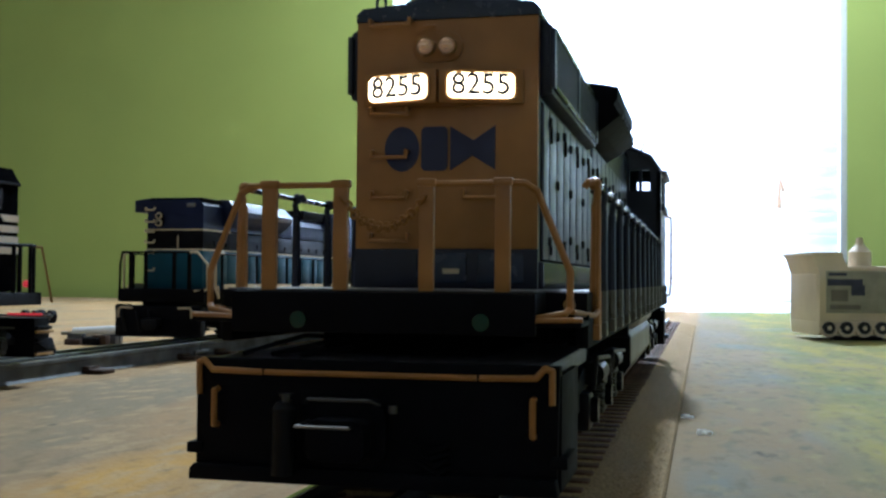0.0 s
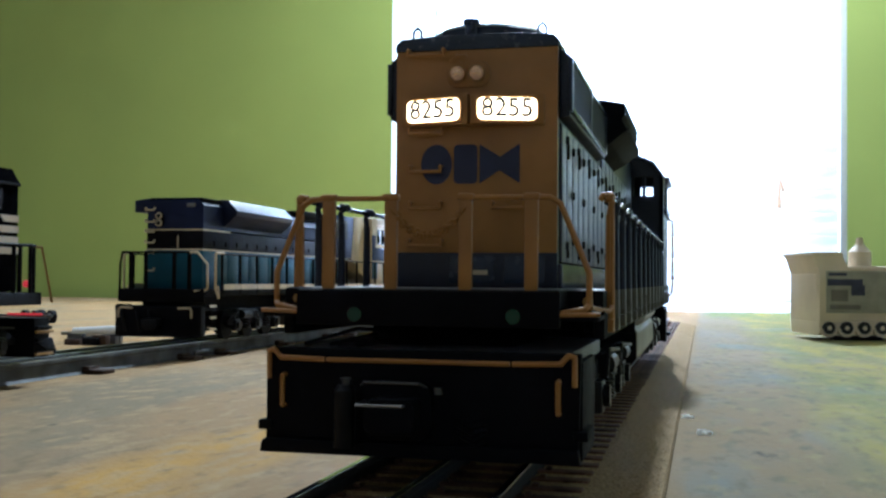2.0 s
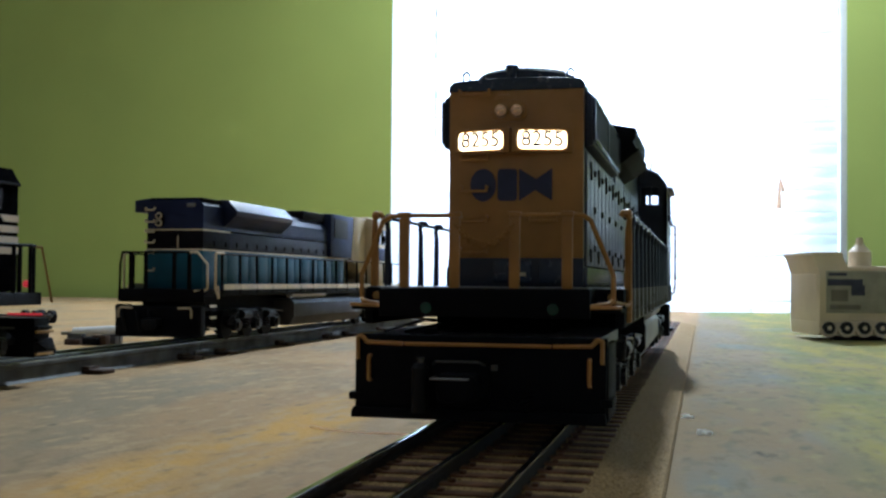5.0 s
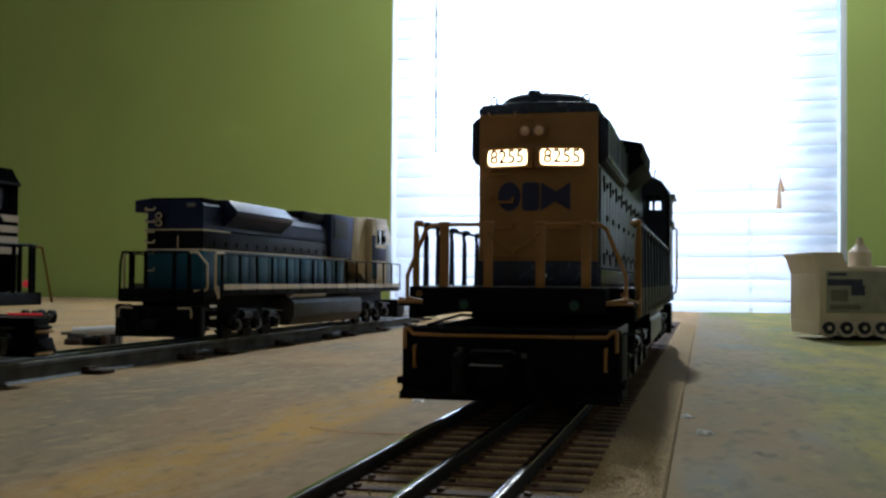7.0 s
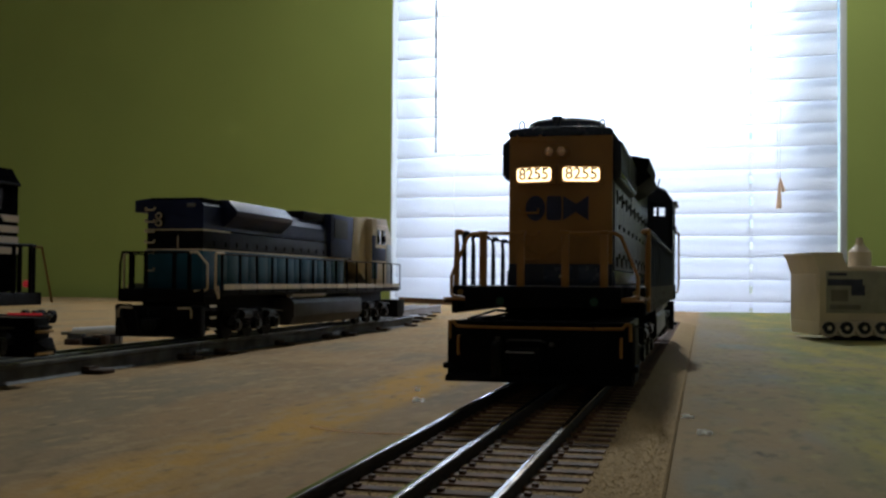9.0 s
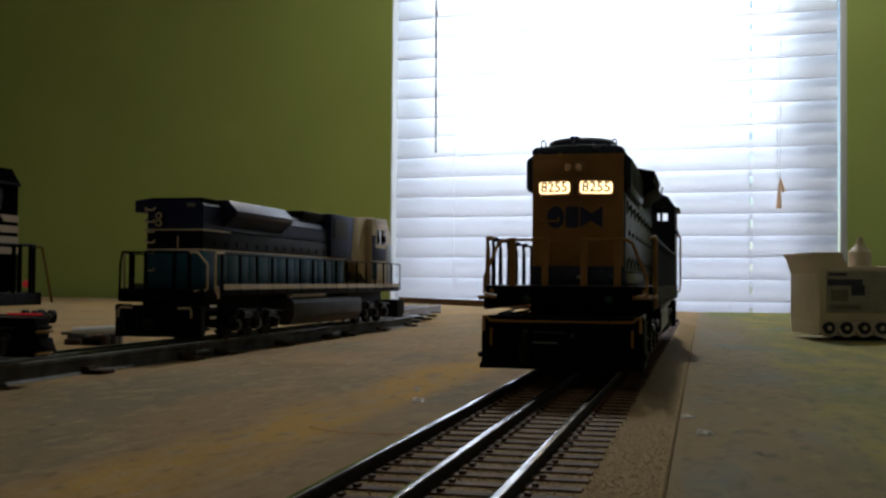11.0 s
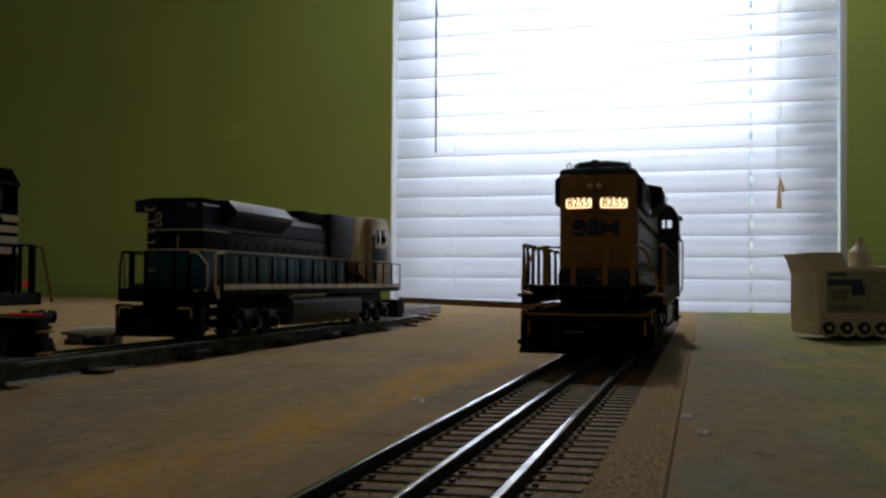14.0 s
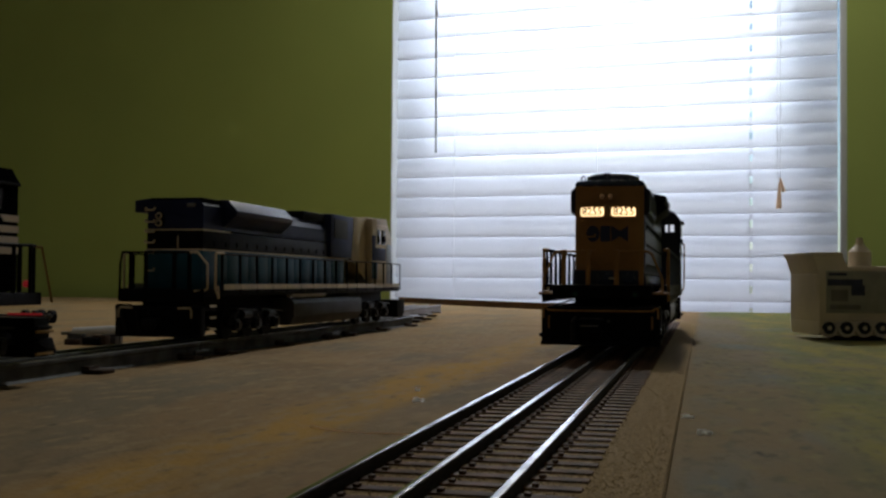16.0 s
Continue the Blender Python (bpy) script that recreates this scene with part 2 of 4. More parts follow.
def side_track():
    tr = thing("side_track", "three-rail tubular steel toy track lying on the board", "track", kind="structure", m=mm(-274, 0, -4.4))
    tb = [(-2.1, -9.4), (2.1, -9.4), (1.2, -8.8), (0.5, -8.0), (0.5, -3.0), (1.2, -2.2), (1.2, -0.8), (0.9, -0.3), (-0.9, -0.3), (-1.2, -0.8), (-1.2, -2.2), (-0.5, -3.0), (-0.5, -8.0), (-1.2, -8.8)]
    y = 120
    while y < 1020:
        for x in (-15.9, 0, 15.9):
            r = part("rail", prism([(x + a, b) for a, b in tb], y + 0.4, y + 254), "rail_web", tr)
            part("rail_head", box(x - 1.0, x + 1.0, y + 0.4, y + 254, -0.5, 0.0, 0.2), "steel_worn", r, "worn steel rail head")
            part("rail_joiner", box(x - 1.8, x + 1.8, y - 9, y + 10, -8.6, -5.2, 0.6), "steel_dark", r)
        for k in (25, 127, 229):
            t = box(-28, 28, y + k - 6, y + k + 6, -9.4, -7.2, 0.6)
            for x in (-15.9, 0, 15.9):
                bx(t, x - 4, x + 4, y + k - 5, y + k + 5, -7.6, -5.8, 0.4)
            part("tie", t, "rusty", tr, "rusty brown sheet-steel tie")
        y += 254.5
    # a loose bundle of track sections past its end
    lp = thing("loose_track", "loose grey track sections stacked on the board", "track", m=mm(-285, 1090, TABLE, 0, 0, 4))
    for k in range(3):
        for x in (-15.9, 0, 15.9):
            part("rail", prism([(x + a + 6 * k - 6, b + 9.5 + 4.2 * k) for a, b in tb], 20 * k, 230 + 25 * k), "steel", lp)
        for yy in (40, 130, 215):
            part("tie", box(-34 + 6 * k, 22 + 6 * k, yy - 5, yy + 5, 0.1 + 4.2 * k, 2.4 + 4.2 * k, 0.5), "rusty" if k < 2 else "steel", lp)


# ---- engine parts ----
def grab(w, drop, out, r=0.38):
    """A drop grab iron, w wide, standing out from a face that looks to -y."""
    return tube([(-w / 2, 0, 0), (-w / 2, -out, 0), (-w / 2, -out, -drop), (w / 2, -out, -drop), (w / 2, -out, 0), (w / 2, 0, 0)], r, seg=6)


def text(name, body, size, material, parent, m, label=""):
    cu = bpy.data.curves.new(name, "FONT")
    cu.body, cu.size, cu.align_x, cu.align_y, cu.extrude, cu.offset = body, 1.0, "CENTER", "CENTER", 0.02, 0.014
    tmp = new("tmp_text", cu)
    me = bpy.data.meshes.new_from_object(tmp.evaluated_get(bpy.context.evaluated_depsgraph_get()))
    bpy.data.objects.remove(tmp)
    me.transform(Matrix.Scale(size * 0.001, 4))
    me.materials.clear()
    me.materials.append(M[material])
    ob = new(name, me)
    ob.parent, ob.matrix_basis = parent, m
    return tagged(ob, label)


def rounded(x0, x1, z0, z1, r, n=5):
    pts = []
    for cx, cz, a0 in ((x1 - r, z1 - r, 0), (x0 + r, z1 - r, 90), (x0 + r, z0 + r, 180), (x1 - r, z0 + r, 270)):
        pts += [(cx + r * math.cos(radians(a0 + 90 * k / n)), cz + r * math.sin(radians(a0 + 90 * k / n))) for k in range(n + 1)]
    return pts


def wheelset(parent, y, r=9.6, gauge=15.9):
    for s in (-1, 1):
        w = part("wheel", cyl(bmesh.new(), (s * (gauge - 1), 0, 0), (s * (gauge + 3), 0, 0), r, 24), "black", parent, m=mm(0, y, r))
    part("axle", cyl(bmesh.new(), (-24, 0, 0), (24, 0, 0), 2.2, 10), "black", parent, m=mm(0, y, r))


def truck(parent, y, n=3):
    """A six-wheel truck centred at y."""
    t = part("truck", box(-13, 13, y - 44, y + 44, 9, 19, 1.5), "black", parent, "black cast truck frame")
    for sx in (-1, 1):
        f = bmesh.new()
        prof = [(-46, 12), (-40, 15.5), (-30, 17.5), (-12, 17), (0, 18.2), (12, 17), (30, 17.5), (40, 15.5), (46, 12), (45, 9.5), (34, 9), (24, 13), (10, 12.5), (0, 8), (-10, 12.5), (-24, 13), (-34, 9), (-45, 9.5)]
        prism([(a + y, b) for a, b in prof], sx * 23.5 - 1.6, sx * 23.5 + 1.6, "x", f, 0.4)
        part("side_frame", f, "black", t)
        for k in (-33, 0, 33):
            j = bx(bmesh.new(), sx * 25 - 2, sx * 25 + 2, y + k - 4, y + k + 4, 5.5, 13, 0.8)
            cyl(j, (sx * 26.4, y + k, 9.4), (sx * 28.4, y + k, 9.4), 2.6, 12)
            part("journal_box", j, "black_gloss", t)
        for k in (-17, 17):
            sp = bmesh.new()
            for q in range(5):
                cyl(sp, (sx * 25.5, y + k, 7 + 1.7 * q), (sx * 25.5, y + k, 8.1 + 1.7 * q), 2.6, 12)
            part("spring", sp, "black_gloss", t)
        for k in (-27, 14):
            part("brake_cylinder", cyl(bmesh.new(), (sx * 26.5, y + k, 16), (sx * 26.5, y + k + 13, 16), 2.5, 12), "black_gloss", t)
        part("brake_pipe", tube([(sx * 28.2, y - 42, 14), (sx * 28.2, y - 36, 20), (sx * 28.2, y - 8, 18.5), (sx * 28.2, y - 2, 12), (sx * 28.2, y + 3, 19), (sx * 28.2, y + 40, 17)], 0.5, seg=6), "black_gloss", t)
    for k in (-33, 0, 33):
        wheelset(t, y + k)
    return t


def chain(p0, p1, sag, n=15):
    bm = bmesh.new()
    a, b = Vector(p0), Vector(p1)
    pts = [a.lerp(b, i / n) - Vector((0, 0, sag * (1 - (2 * i / n - 1) ** 2))) for i in range(n + 1)]
    for i in range(n):
        p, q = pts[i], pts[i + 1]
        d = (q - p).normalized()
        side = d.cross(Vector((0, 1, 0))).normalized() if i % 2 else Vector((0, 1, 0))
        c, h = (p + q) / 2, (q - p).length * 0.72
        ring = [c + d * h * math.cos(t) + side * 0.75 * math.sin(t) for t in [k * math.pi / 4 for k in range(8)]]
        for k in range(8):
            cyl(bm, ring[k], ring[(k + 1) % 8], 0.27, 5)
    return bm


def handrail_post(e, x, y, z0, z1, top="navy", foot="yellow"):
    s = 1 if x > 0 else -1
    p = cyl(bmesh.new(), (x, y, z0 + 6), (x, y, z1 - 3.6), 0.95, 8, 0.75)
    tube([(x, y, z1 - 3.6), (x + s * 0.3, y, z1 - 1.4), (x, y, z1 - 0.2), (x - s * 1.2, y, z1 + 0.1), (x - s * 1.9, y, z1 - 0.9)], 0.62, p, 7)
    ball(p, (x - s * 0.1, y, z1 - 0.3), 1.15)
    part("stanchion", p, top, e)
    part("stanchion_foot", bx(cyl(bmesh.new(), (x, y, z0), (x, y, z0 + 7), 1.0, 8), x - 1.1, x + 0.9, y - 1.5, y + 1.5, z0 - 1, z0 + 1.5, 0.2), foot, e)


def main_engine():
    e = thing("locomotive", "yellow and dark blue six-axle diesel model locomotive with lit number boards", "locomotive")
    # hood and its blue base
    part("hood", prism([(-18.0, 33.4), (18.0, 33.4), (18.0, 86.4), (17.2, 87.4), (-17.2, 87.4), (-18.0, 86.4)], 0.9, 247), "navy", e)
    part("hood_roof", prism([(-18.4, 86.0), (18.4, 86.0), (18.3, 87.6), (17.0, 88.8), (9, 89.4), (-9, 89.4), (-17.0, 88.8), (-18.3, 87.6)], -0.5, 245, bev=0.3), "navy_gloss", e, "dark blue roof with rounded edges")
    part("end_panel", box(-18.1, 18.1, -0.3, 0.9, 41.2, 86, 0.25), "yellow", e, "yellow hood end panel")
    part("end_base", box(-18.2, 18.2, -0.4, 0.9, 33.4, 41.2, 0.2), "navy", e)
    for x0, x1 in ((-5.6, 4.4), (6.6, 15.6)):
        part("end_hatch", prism(rounded(x0, x1, 34.6, 40.4, 0.6), -0.75, -0.3, bev=0.12), "navy_gloss", e)
    part("builder_plate", box(-0.2, 3.0, -1.0, -0.6, 36.4, 37.4), "cream", e)
    # headlight pair in an oval housing
    hs = part("headlight_housing", prism(rounded(-6.6, 3.4, 77.6, 83.4, 2.6), -0.9, -0.2, bev=0.3), "yellow", e)
    for x in (-3.8, 0.5):
        part("headlight_rim", cyl(bmesh.new(), (x, -2.2, 80.5), (x, -1.0, 80.5), 1.85, 20), "yellow_dull", hs)
        part("headlight_lens", ball(bmesh.new(), (x, -1.9, 80.5), 1.6, 14), "lens", hs, "clear domed headlight lens")
    part("headlight_visor", tube([(-5.6, -1.4, 83.4), (-4, -2.2, 84.3), (-1.6, -2.2, 84.3)], 0.35, seg=6), "yellow", hs)
    # number boards on a wedge-shaped housing
    for sx in (-1, 1):
        n = part("number_board_housing", prism([(sx * 0.0, 0.0), (sx * 0.3, -4.9), (sx * 15.9, -0.9), (sx * 15.9, 0)], 69.0, 75.6, "z", bev=0.15), "yellow", e)
        n.location.x = -0.0006
        ang = sx * math.degrees(math.atan2(4.0, 15.6))
        face = mm(sx * 8.1 - 0.6, -3.05, 72.2, 90, 0, 0)
        fm = Matrix.Translation(face.translation) @ pose(0, 0, 0, 0, 0, ang) @ pose(0, 0, 0, 90)
        bd = part("number_board", prism(rounded(-6.4, 6.4, -2.4, 2.4, 1.2), 0.0, 0.7, "z"), "board", e, "lit white number board", m=fm)
        part("board_rim", prism(rounded(-6.9, 6.9, -2.8, 2.8, 1.5), -0.1, 0.45, "z"), "yellow", bd)
        text("number", "8255", 5.7, "ink", bd, mm(0.0, 0.05, 0.85), "dark road number")
    # badge drawn in plain shapes
    ring = bmesh.new()
    outer = [(3.5 * math.cos(radians(a)) - 8.7, 4.4 * math.sin(radians(a)) + 60.7) for a in range(0, 360, 10)]
    prism(outer, -0.5, -0.2, bm=ring)
    part("badge_oval", ring, "blue_ink", e)
    part("badge_block", prism(rounded(-4.8, 0.5, 56.4, 65.0, 1.0), -0.5, -0.2), "blue_ink", e)
    part("badge_bow", prism([(1.0, 56.4), (5.4, 59.2), (9.9, 56.4), (9.9, 65.0), (5.6, 62.2), (1.0, 65.0)], -0.5, -0.2), "blue_ink", e)
    # grab irons on the end
    for x, z, w in ((-11, 86.0, 8), (-11, 68.6, 7.4), (-11, 60.2, 7), (-11, 52.2, 7), (-11, 43.9, 7.4), (7.6, 52.2, 7)):
        part("grab_iron", grab(w, 1.2, 1.8), "yellow", e, m=mm(x, -0.3, z))
    # radiator intakes
    for sx in (-1, 1):
        r = part("radiator", prism([(sx * 17.8, 70.6), (sx * 20.4, 71.4), (sx * 20.4, 84.6), (sx * 18.0, 86.4)], 3, 90, bev=0.3), "navy", e)
        for y0, y1 in ((7, 43), (47, 87)):
            part("radiator_grille", box(sx * 20.5 - 0.25, sx * 20.5 + 0.25, y0, y1, 73.4, 83.2), "grille", r, "fine black radiator grille")
        for y in (3.5, 45, 89):
            part("grille_frame", box(sx * 20.5 - 0.5, sx * 20.5 + 0.5, y - 1.2, y + 1.2, 72.4, 84.0, 0.2), "navy", r)
        for z in (72.8, 83.8):
            part("grille_frame", box(sx * 20.5 - 0.5, sx * 20.5 + 0.5, 4.8, 87.7, z - 0.6, z + 0.6, 0.2), "navy_gloss", r)
        # dynamic brake blister
        b = part("brake_blister", prism([(sx * 17.5, 73.5), (sx * 22.0, 76.0), (sx * 27.0, 79.8), (sx * 25.2, 83.0), (sx * 26.2, 84.4), (sx * 26.4, 87.6), (sx * 17.0, 89.4)], 89, 152, bev=0.3), "black", e, "dark blue flared brake-grid housing")
        for k in range(7):
            part("louvre", box(sx * 26.2 - 0.6, sx * 26.2 + 0.6, 100 + 8 * k, 105.5 + 8 * k, 81.0, 82.0, 0.2), "grille", b)
        # hood doors with latches
        # added black sheet behind the doors, standing in for shade in their seams
        part("door_backing", box(sx * 18.05 - 0.06, sx * 18.05 + 0.06, 4, 240, 39, 70), "matte", e)
        for k, (y0, y1) in enumerate([(4.5, 12.5), (13, 24), (24.6, 35.5), (36, 47), (47.6, 60), (60.6, 73.5), (74, 86), (86.6, 99), (99.6, 112), (112.6, 126), (126.6, 140), (140.6, 154), (154.6, 168), (168.6, 182), (182.6, 196), (196.6, 210), (210.6, 224), (224.6, 238)]):
            top = 69.6 if y0 < 90 else 73
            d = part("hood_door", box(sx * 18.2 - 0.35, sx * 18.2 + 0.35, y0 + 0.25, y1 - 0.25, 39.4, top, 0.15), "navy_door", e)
            for z in ((43.0, 67.0), (44.4, 55.2, 65.6))[k % 2]:
                part("latch", box(sx * 18.7 - 0.5, sx * 18.7 + 0.5, y1 - 0.9, y1 + 0.3, z - 0.9, z + 0.9, 0.2), "navy", d)
            if k % 2:
                part("door_hinge", box(sx * 18.6 - 0.4, sx * 18.6 + 0.4, y0 + 0.8, y0 + 1.7, 63, 68, 0.2), "black", d)
                part("door_hinge", box(sx * 18.6 - 0.4, sx * 18.6 + 0.4, y0 + 0.8, y0 + 1.7, 40.4, 44, 0.2), "black", d)
        part("hood_base_strip", box(sx * 18.4 - 0.7, sx * 18.4 + 0.7, 1.5, 255, 33.5, 38.8, 0.3), "strip_sheen", e)
        # side handrail
        ys = [-24, -13, 2, 21, 40, 61, 84, 108, 133, 160, 188, 216, 242] if sx < 0 else [-24, -11, 8, 28, 49, 73, 97, 122, 147, 172, 197, 222, 244]
        for k, y in enumerate(ys):
            handrail_post(e, sx * 31.4, y, 26.5, 51.6, "yellow" if k == 0 else "navy", "yellow" if k == 0 else "foot")
        part("side_handrail", tube([(sx * 31.5, -24, 51.2), (sx * 31.5, 245, 51.6)], 0.5, seg=6), "navy_gloss", e)
        # sill along the walkway
        part("side_sill", box(sx * 30.2 - 1.0, sx * 30.2 + 1.0, -33, 350, 24.5, 30, 0.3), "black", e)
        # front-end vertical rail and step grab
        part("front_handrail", tube([(sx * 31.5, 330, 66.6), (sx * 33, 346, 67), (sx * 33, 349, 66), (sx * 33, 350, 34), (sx * 32.4, 346, 28.8), (sx * 31.5, 338, 28.5)], 0.62, seg=8), "yellow_dull", e)
        # rear corner handrail that sweeps down to the step
        part("corner_handrail", tube([(sx * 19, -41.5, 50.1), (sx * 22.4, -41.5, 50.0), (sx * 24.2, -41.5, 48.8), (sx * 28.6, -41.5, 38.2), (sx * 29.3, -41.5, 36.5), (sx * 29.3, -41.5, 31.0), (sx * 28.6, -42.5, 30.2), (sx * 23.5, -43.2, 29.3)], 0.55, seg=8), "yellow", e)
        part("corner_handrail", tube([(sx * 31.8, -24, 51.2), (sx * 31.9, -24.5, 44), (sx * 31.9, -25, 30.4), (sx * 31.6, -28, 29.6), (sx * 29.4, -39, 30.4)], 0.45, seg=8), "yellow", e)
        for x in (7.0, 19.0):
            pst = box(sx * x - 1.2, sx * x + 1.2, -42.3, -41.1, 32.0, 50.2, 0.25)
            part("end_stanchion", pst, "yellow", e)
            part("stanchion_cap", box(sx * x - 1.55, sx * x + 1.55, -42.6, -40.8, 49.6, 50.9, 0.4), "yellow", e)
        part("end_handrail", tube([(sx * 7, -41.6, 50.1), (sx * 19, -41.6, 50.1)], 0.5, seg=8), "yellow", e)
        part("marker_lens", cyl(bmesh.new(), (sx * 14.6 + 1.6, -44.6, 28.8), (sx * 14.6 + 1.6, -43.4, 28.8), 1.35, 16), "green_lens", e, "small dark green marker lens")
        # step well cut into the corner
        part("corner_step", box(sx * 27.6 - 3.6, sx * 27.6 + 3.6, -43.2, -32.6, 28.2, 29.0, 0.2), "black", e)
        part("step_lamp", cyl(bmesh.new(), (sx * 28.2, -33.6, 31.4), (sx * 28.2, -32.8, 31.4), 0.95, 14), "yellow_dull", e)
        part("step_edge", tube([(sx * 24.0, -43.5, 29.2), (sx * 31.4, -43.5, 29.4)], 0.42, seg=6), "yellow", e)
        part("lifting_eye", tube([(sx * 14.2 - 0.9, 3, 89), (sx * 14.2 - 0.9, 3, 91.2), (sx * 14.2, 3, 92.1), (sx * 14.2 + 0.9, 3, 91.2), (sx * 14.2 + 0.9, 3, 89)], 0.3, seg=6), "navy_gloss", e)
        part("air_tank", cyl(cyl(cyl(bmesh.new(), (sx * 27.5, 112, 25), (sx * 27.5, 180, 25), 3.7, 18), (sx * 27.5, 110, 25), (sx * 27.5, 112, 25), 2.4, 18, 3.7), (sx * 27.5, 180, 25), (sx * 27.5, 182, 25), 3.7, 18, 2.4), "grey_light", e, "pale grey air reservoir")
    # chain across the end
    ch = part("chain", chain((-6.9, -42, 48.0), (6.9, -42, 48.0), 4.7, 21), "chain", e, "brassy yellow safety chain")
    # walkway, end sheet
    part("walkway", prism([(-24.4, -43), (24.4, -43), (24.4, -33), (31, -33), (31, 352), (-31, 352), (-31, -33), (-24.4, -33)], 30.2, 33.4, "z", bev=0.3), "black", e)
    part("tread_plate", prism([(-23.8, -42.2), (23.8, -42.2), (23.8, -32.4), (30.4, -32.4), (30.4, -1), (-30.4, -1), (-30.4, -32.4), (-23.8, -32.4)], 33.3, 33.6, "z"), "tread", e, "grey worn tread plate")
    part("end_sheet", box(-24.4, 24.4, -44.2, -42.6, 26.8, 33.2, 0.3), "black", e)
    part("bulkhead", box(-29, 29, 94, 96, 20, 30, 0.3), "black", e)
    # roof details
    for y in (18.5, 52):
        f = cyl(cyl(bmesh.new(), (0, y, 88.8), (0, y, 92.2), 14.0, 36), (0, y, 92.2), (0, y, 93.2), 14.0, 36, 12.6)
        fan = part("fan_housing", f, "navy_gloss", e)
        part("fan_grille", cyl(bmesh.new(), (0, y, 93.0), (0, y, 93.4), 11.8, 30), "grille", fan)
        part("fan_hub", cyl(bmesh.new(), (0, y, 93.3), (0, y, 93.8), 2.5, 16), "navy", fan)
    part("horn", cyl(cyl(bmesh.new(), (-1.6, 2.4, 88.6), (-1.6, 2.4, 92.4), 1.4, 14), (-1.6, 2.4, 92.2), (-1.6, 2.4, 93.2), 1.9, 14), "navy_gloss", e)
    part("exhaust_stack", prism(rounded(-6, 6, -3, 3, 1.5), 88, 93.5, "z"), "black", e, m=mm(0, 196, 0))
    # cab with rear and front windows cut through
    for y0, y1 in ((248, 250), (302, 304)):
        w = bmesh.new()
        bx(w, -31.6, 31.6, y0, y1, 33.4, 72.6)
        for s in (-1, 1):
            bx(w, min(s * 27.4, s * 31.6), max(s * 27.4, s * 31.6), y0, y1, 72.6, 81)
            if y0 < 260:
                bx(w, min(s * 22.8, s * 24.2), max(s * 22.8, s * 24.2), y0, y1, 72.6, 81)
        bx(w, -19, 19, y0, y1, 72.6, 81)
        prism([(-31.6, 81), (31.6, 81), (27.6, 86.6), (17, 91.2), (0, 92.4), (-17, 91.2), (-27.6, 86.6)], y0, y1, bm=w)
        part("cab_wall", w, "navy", e)
    for sx in (-1, 1):
        w = bmesh.new()
        for a in ((248, 304, 33.4, 69), (248, 257, 69, 81), (276, 279, 69, 81), (297, 304, 69, 81)):
            bx(w, min(sx * 30, sx * 31.8), max(sx * 30, sx * 31.8), a[0], a[1], a[2], a[3])
        part("cab_side", w, "navy", e)
        part("cab_awning", box(sx * 32.8 - 1.4, sx * 32.8 + 1.4, 254, 300, 80.4, 81.4, 0.2), "navy", e)
        part("arm_rest", box(sx * 32.4 - 0.7, sx * 32.4 + 0.7, 256, 298, 65, 68, 0.4), "navy", e)
    part("cab_roof", prism([(-32.4, 80.6), (-27.8, 87.2), (-17.2, 91.8), (0, 93), (17.2, 91.8), (27.8, 87.2), (32.4, 80.6), (31.2, 80.2), (27, 86.2), (16.8, 90.8), (0, 92), (-16.8, 90.8), (-27, 86.2), (-31.2, 80.2)], 244, 307), "navy", e)
    part("roof_antenna", cyl(bmesh.new(), (22, 272, 88.5), (23.5, 274, 96), 0.4, 6), "black", e)
    part("short_hood", box(-16, 16, 304, 338, 33.4, 70, 1.5), "navy", e)
    # underbody
    # the tank side's bright window reflection is put into its grey
    tk = part("fuel_tank", prism([(-29, 19.5), (-27, 22.5), (27, 22.5), (29, 19.5), (29, 12), (24, 5), (-24, 5), (-29, 12)], 101, 212, bev=0.6), "grey_light", e, "fuel tank toned light grey for its window reflection")
    part("tank_end", prism([(-29.2, 20), (-27, 23), (27, 23), (29.2, 20), (29.2, 12), (24, 4.8), (-24, 4.8), (-29.2, 12)], 98, 101.6, bev=0.3), "black", e)
    part("underframe", box(-14, 14, -30, 340, 19, 30, 0.6), "matte", e)
    truck(e, 48)
    truck(e, 262)
    # rear pilot, carried by the truck
    p = part("pilot", prism([(-29.3, 4.6), (28.0, 4.6), (28.4, 22.6), (-29.3, 22.6)], -46, -43.4, bev=0.35), "black", e, "black end pilot with yellow grab rails")
    # black deck given a grey colour in place of its reflected light
    part("pilot_deck", box(-28, 26.6, -45, 8, 19.6, 22.6, 0.4), "tread", p, "dark deck toned grey for the light it reflects")
    part("truck_bolster", box(-9, 14, -18, 8, 20, 25.6, 0.8), "matte", p)
    for k in range(3):
        part("wire", tube([(-24 + 5 * k, -40, 23), (-17 + 4 * k, -30, 25.6 - k), (-10 + 4 * k, -18, 24.6)], 0.4, seg=6), "black_gloss", p)
    part("pilot_plow", prism([(-29.8, 3.7), (-29.7, 5.4), (-29.0, 6.2), (28.0, 6.2), (28.4, 3.7)], -47.6, -44, bev=0.3), "black", p)
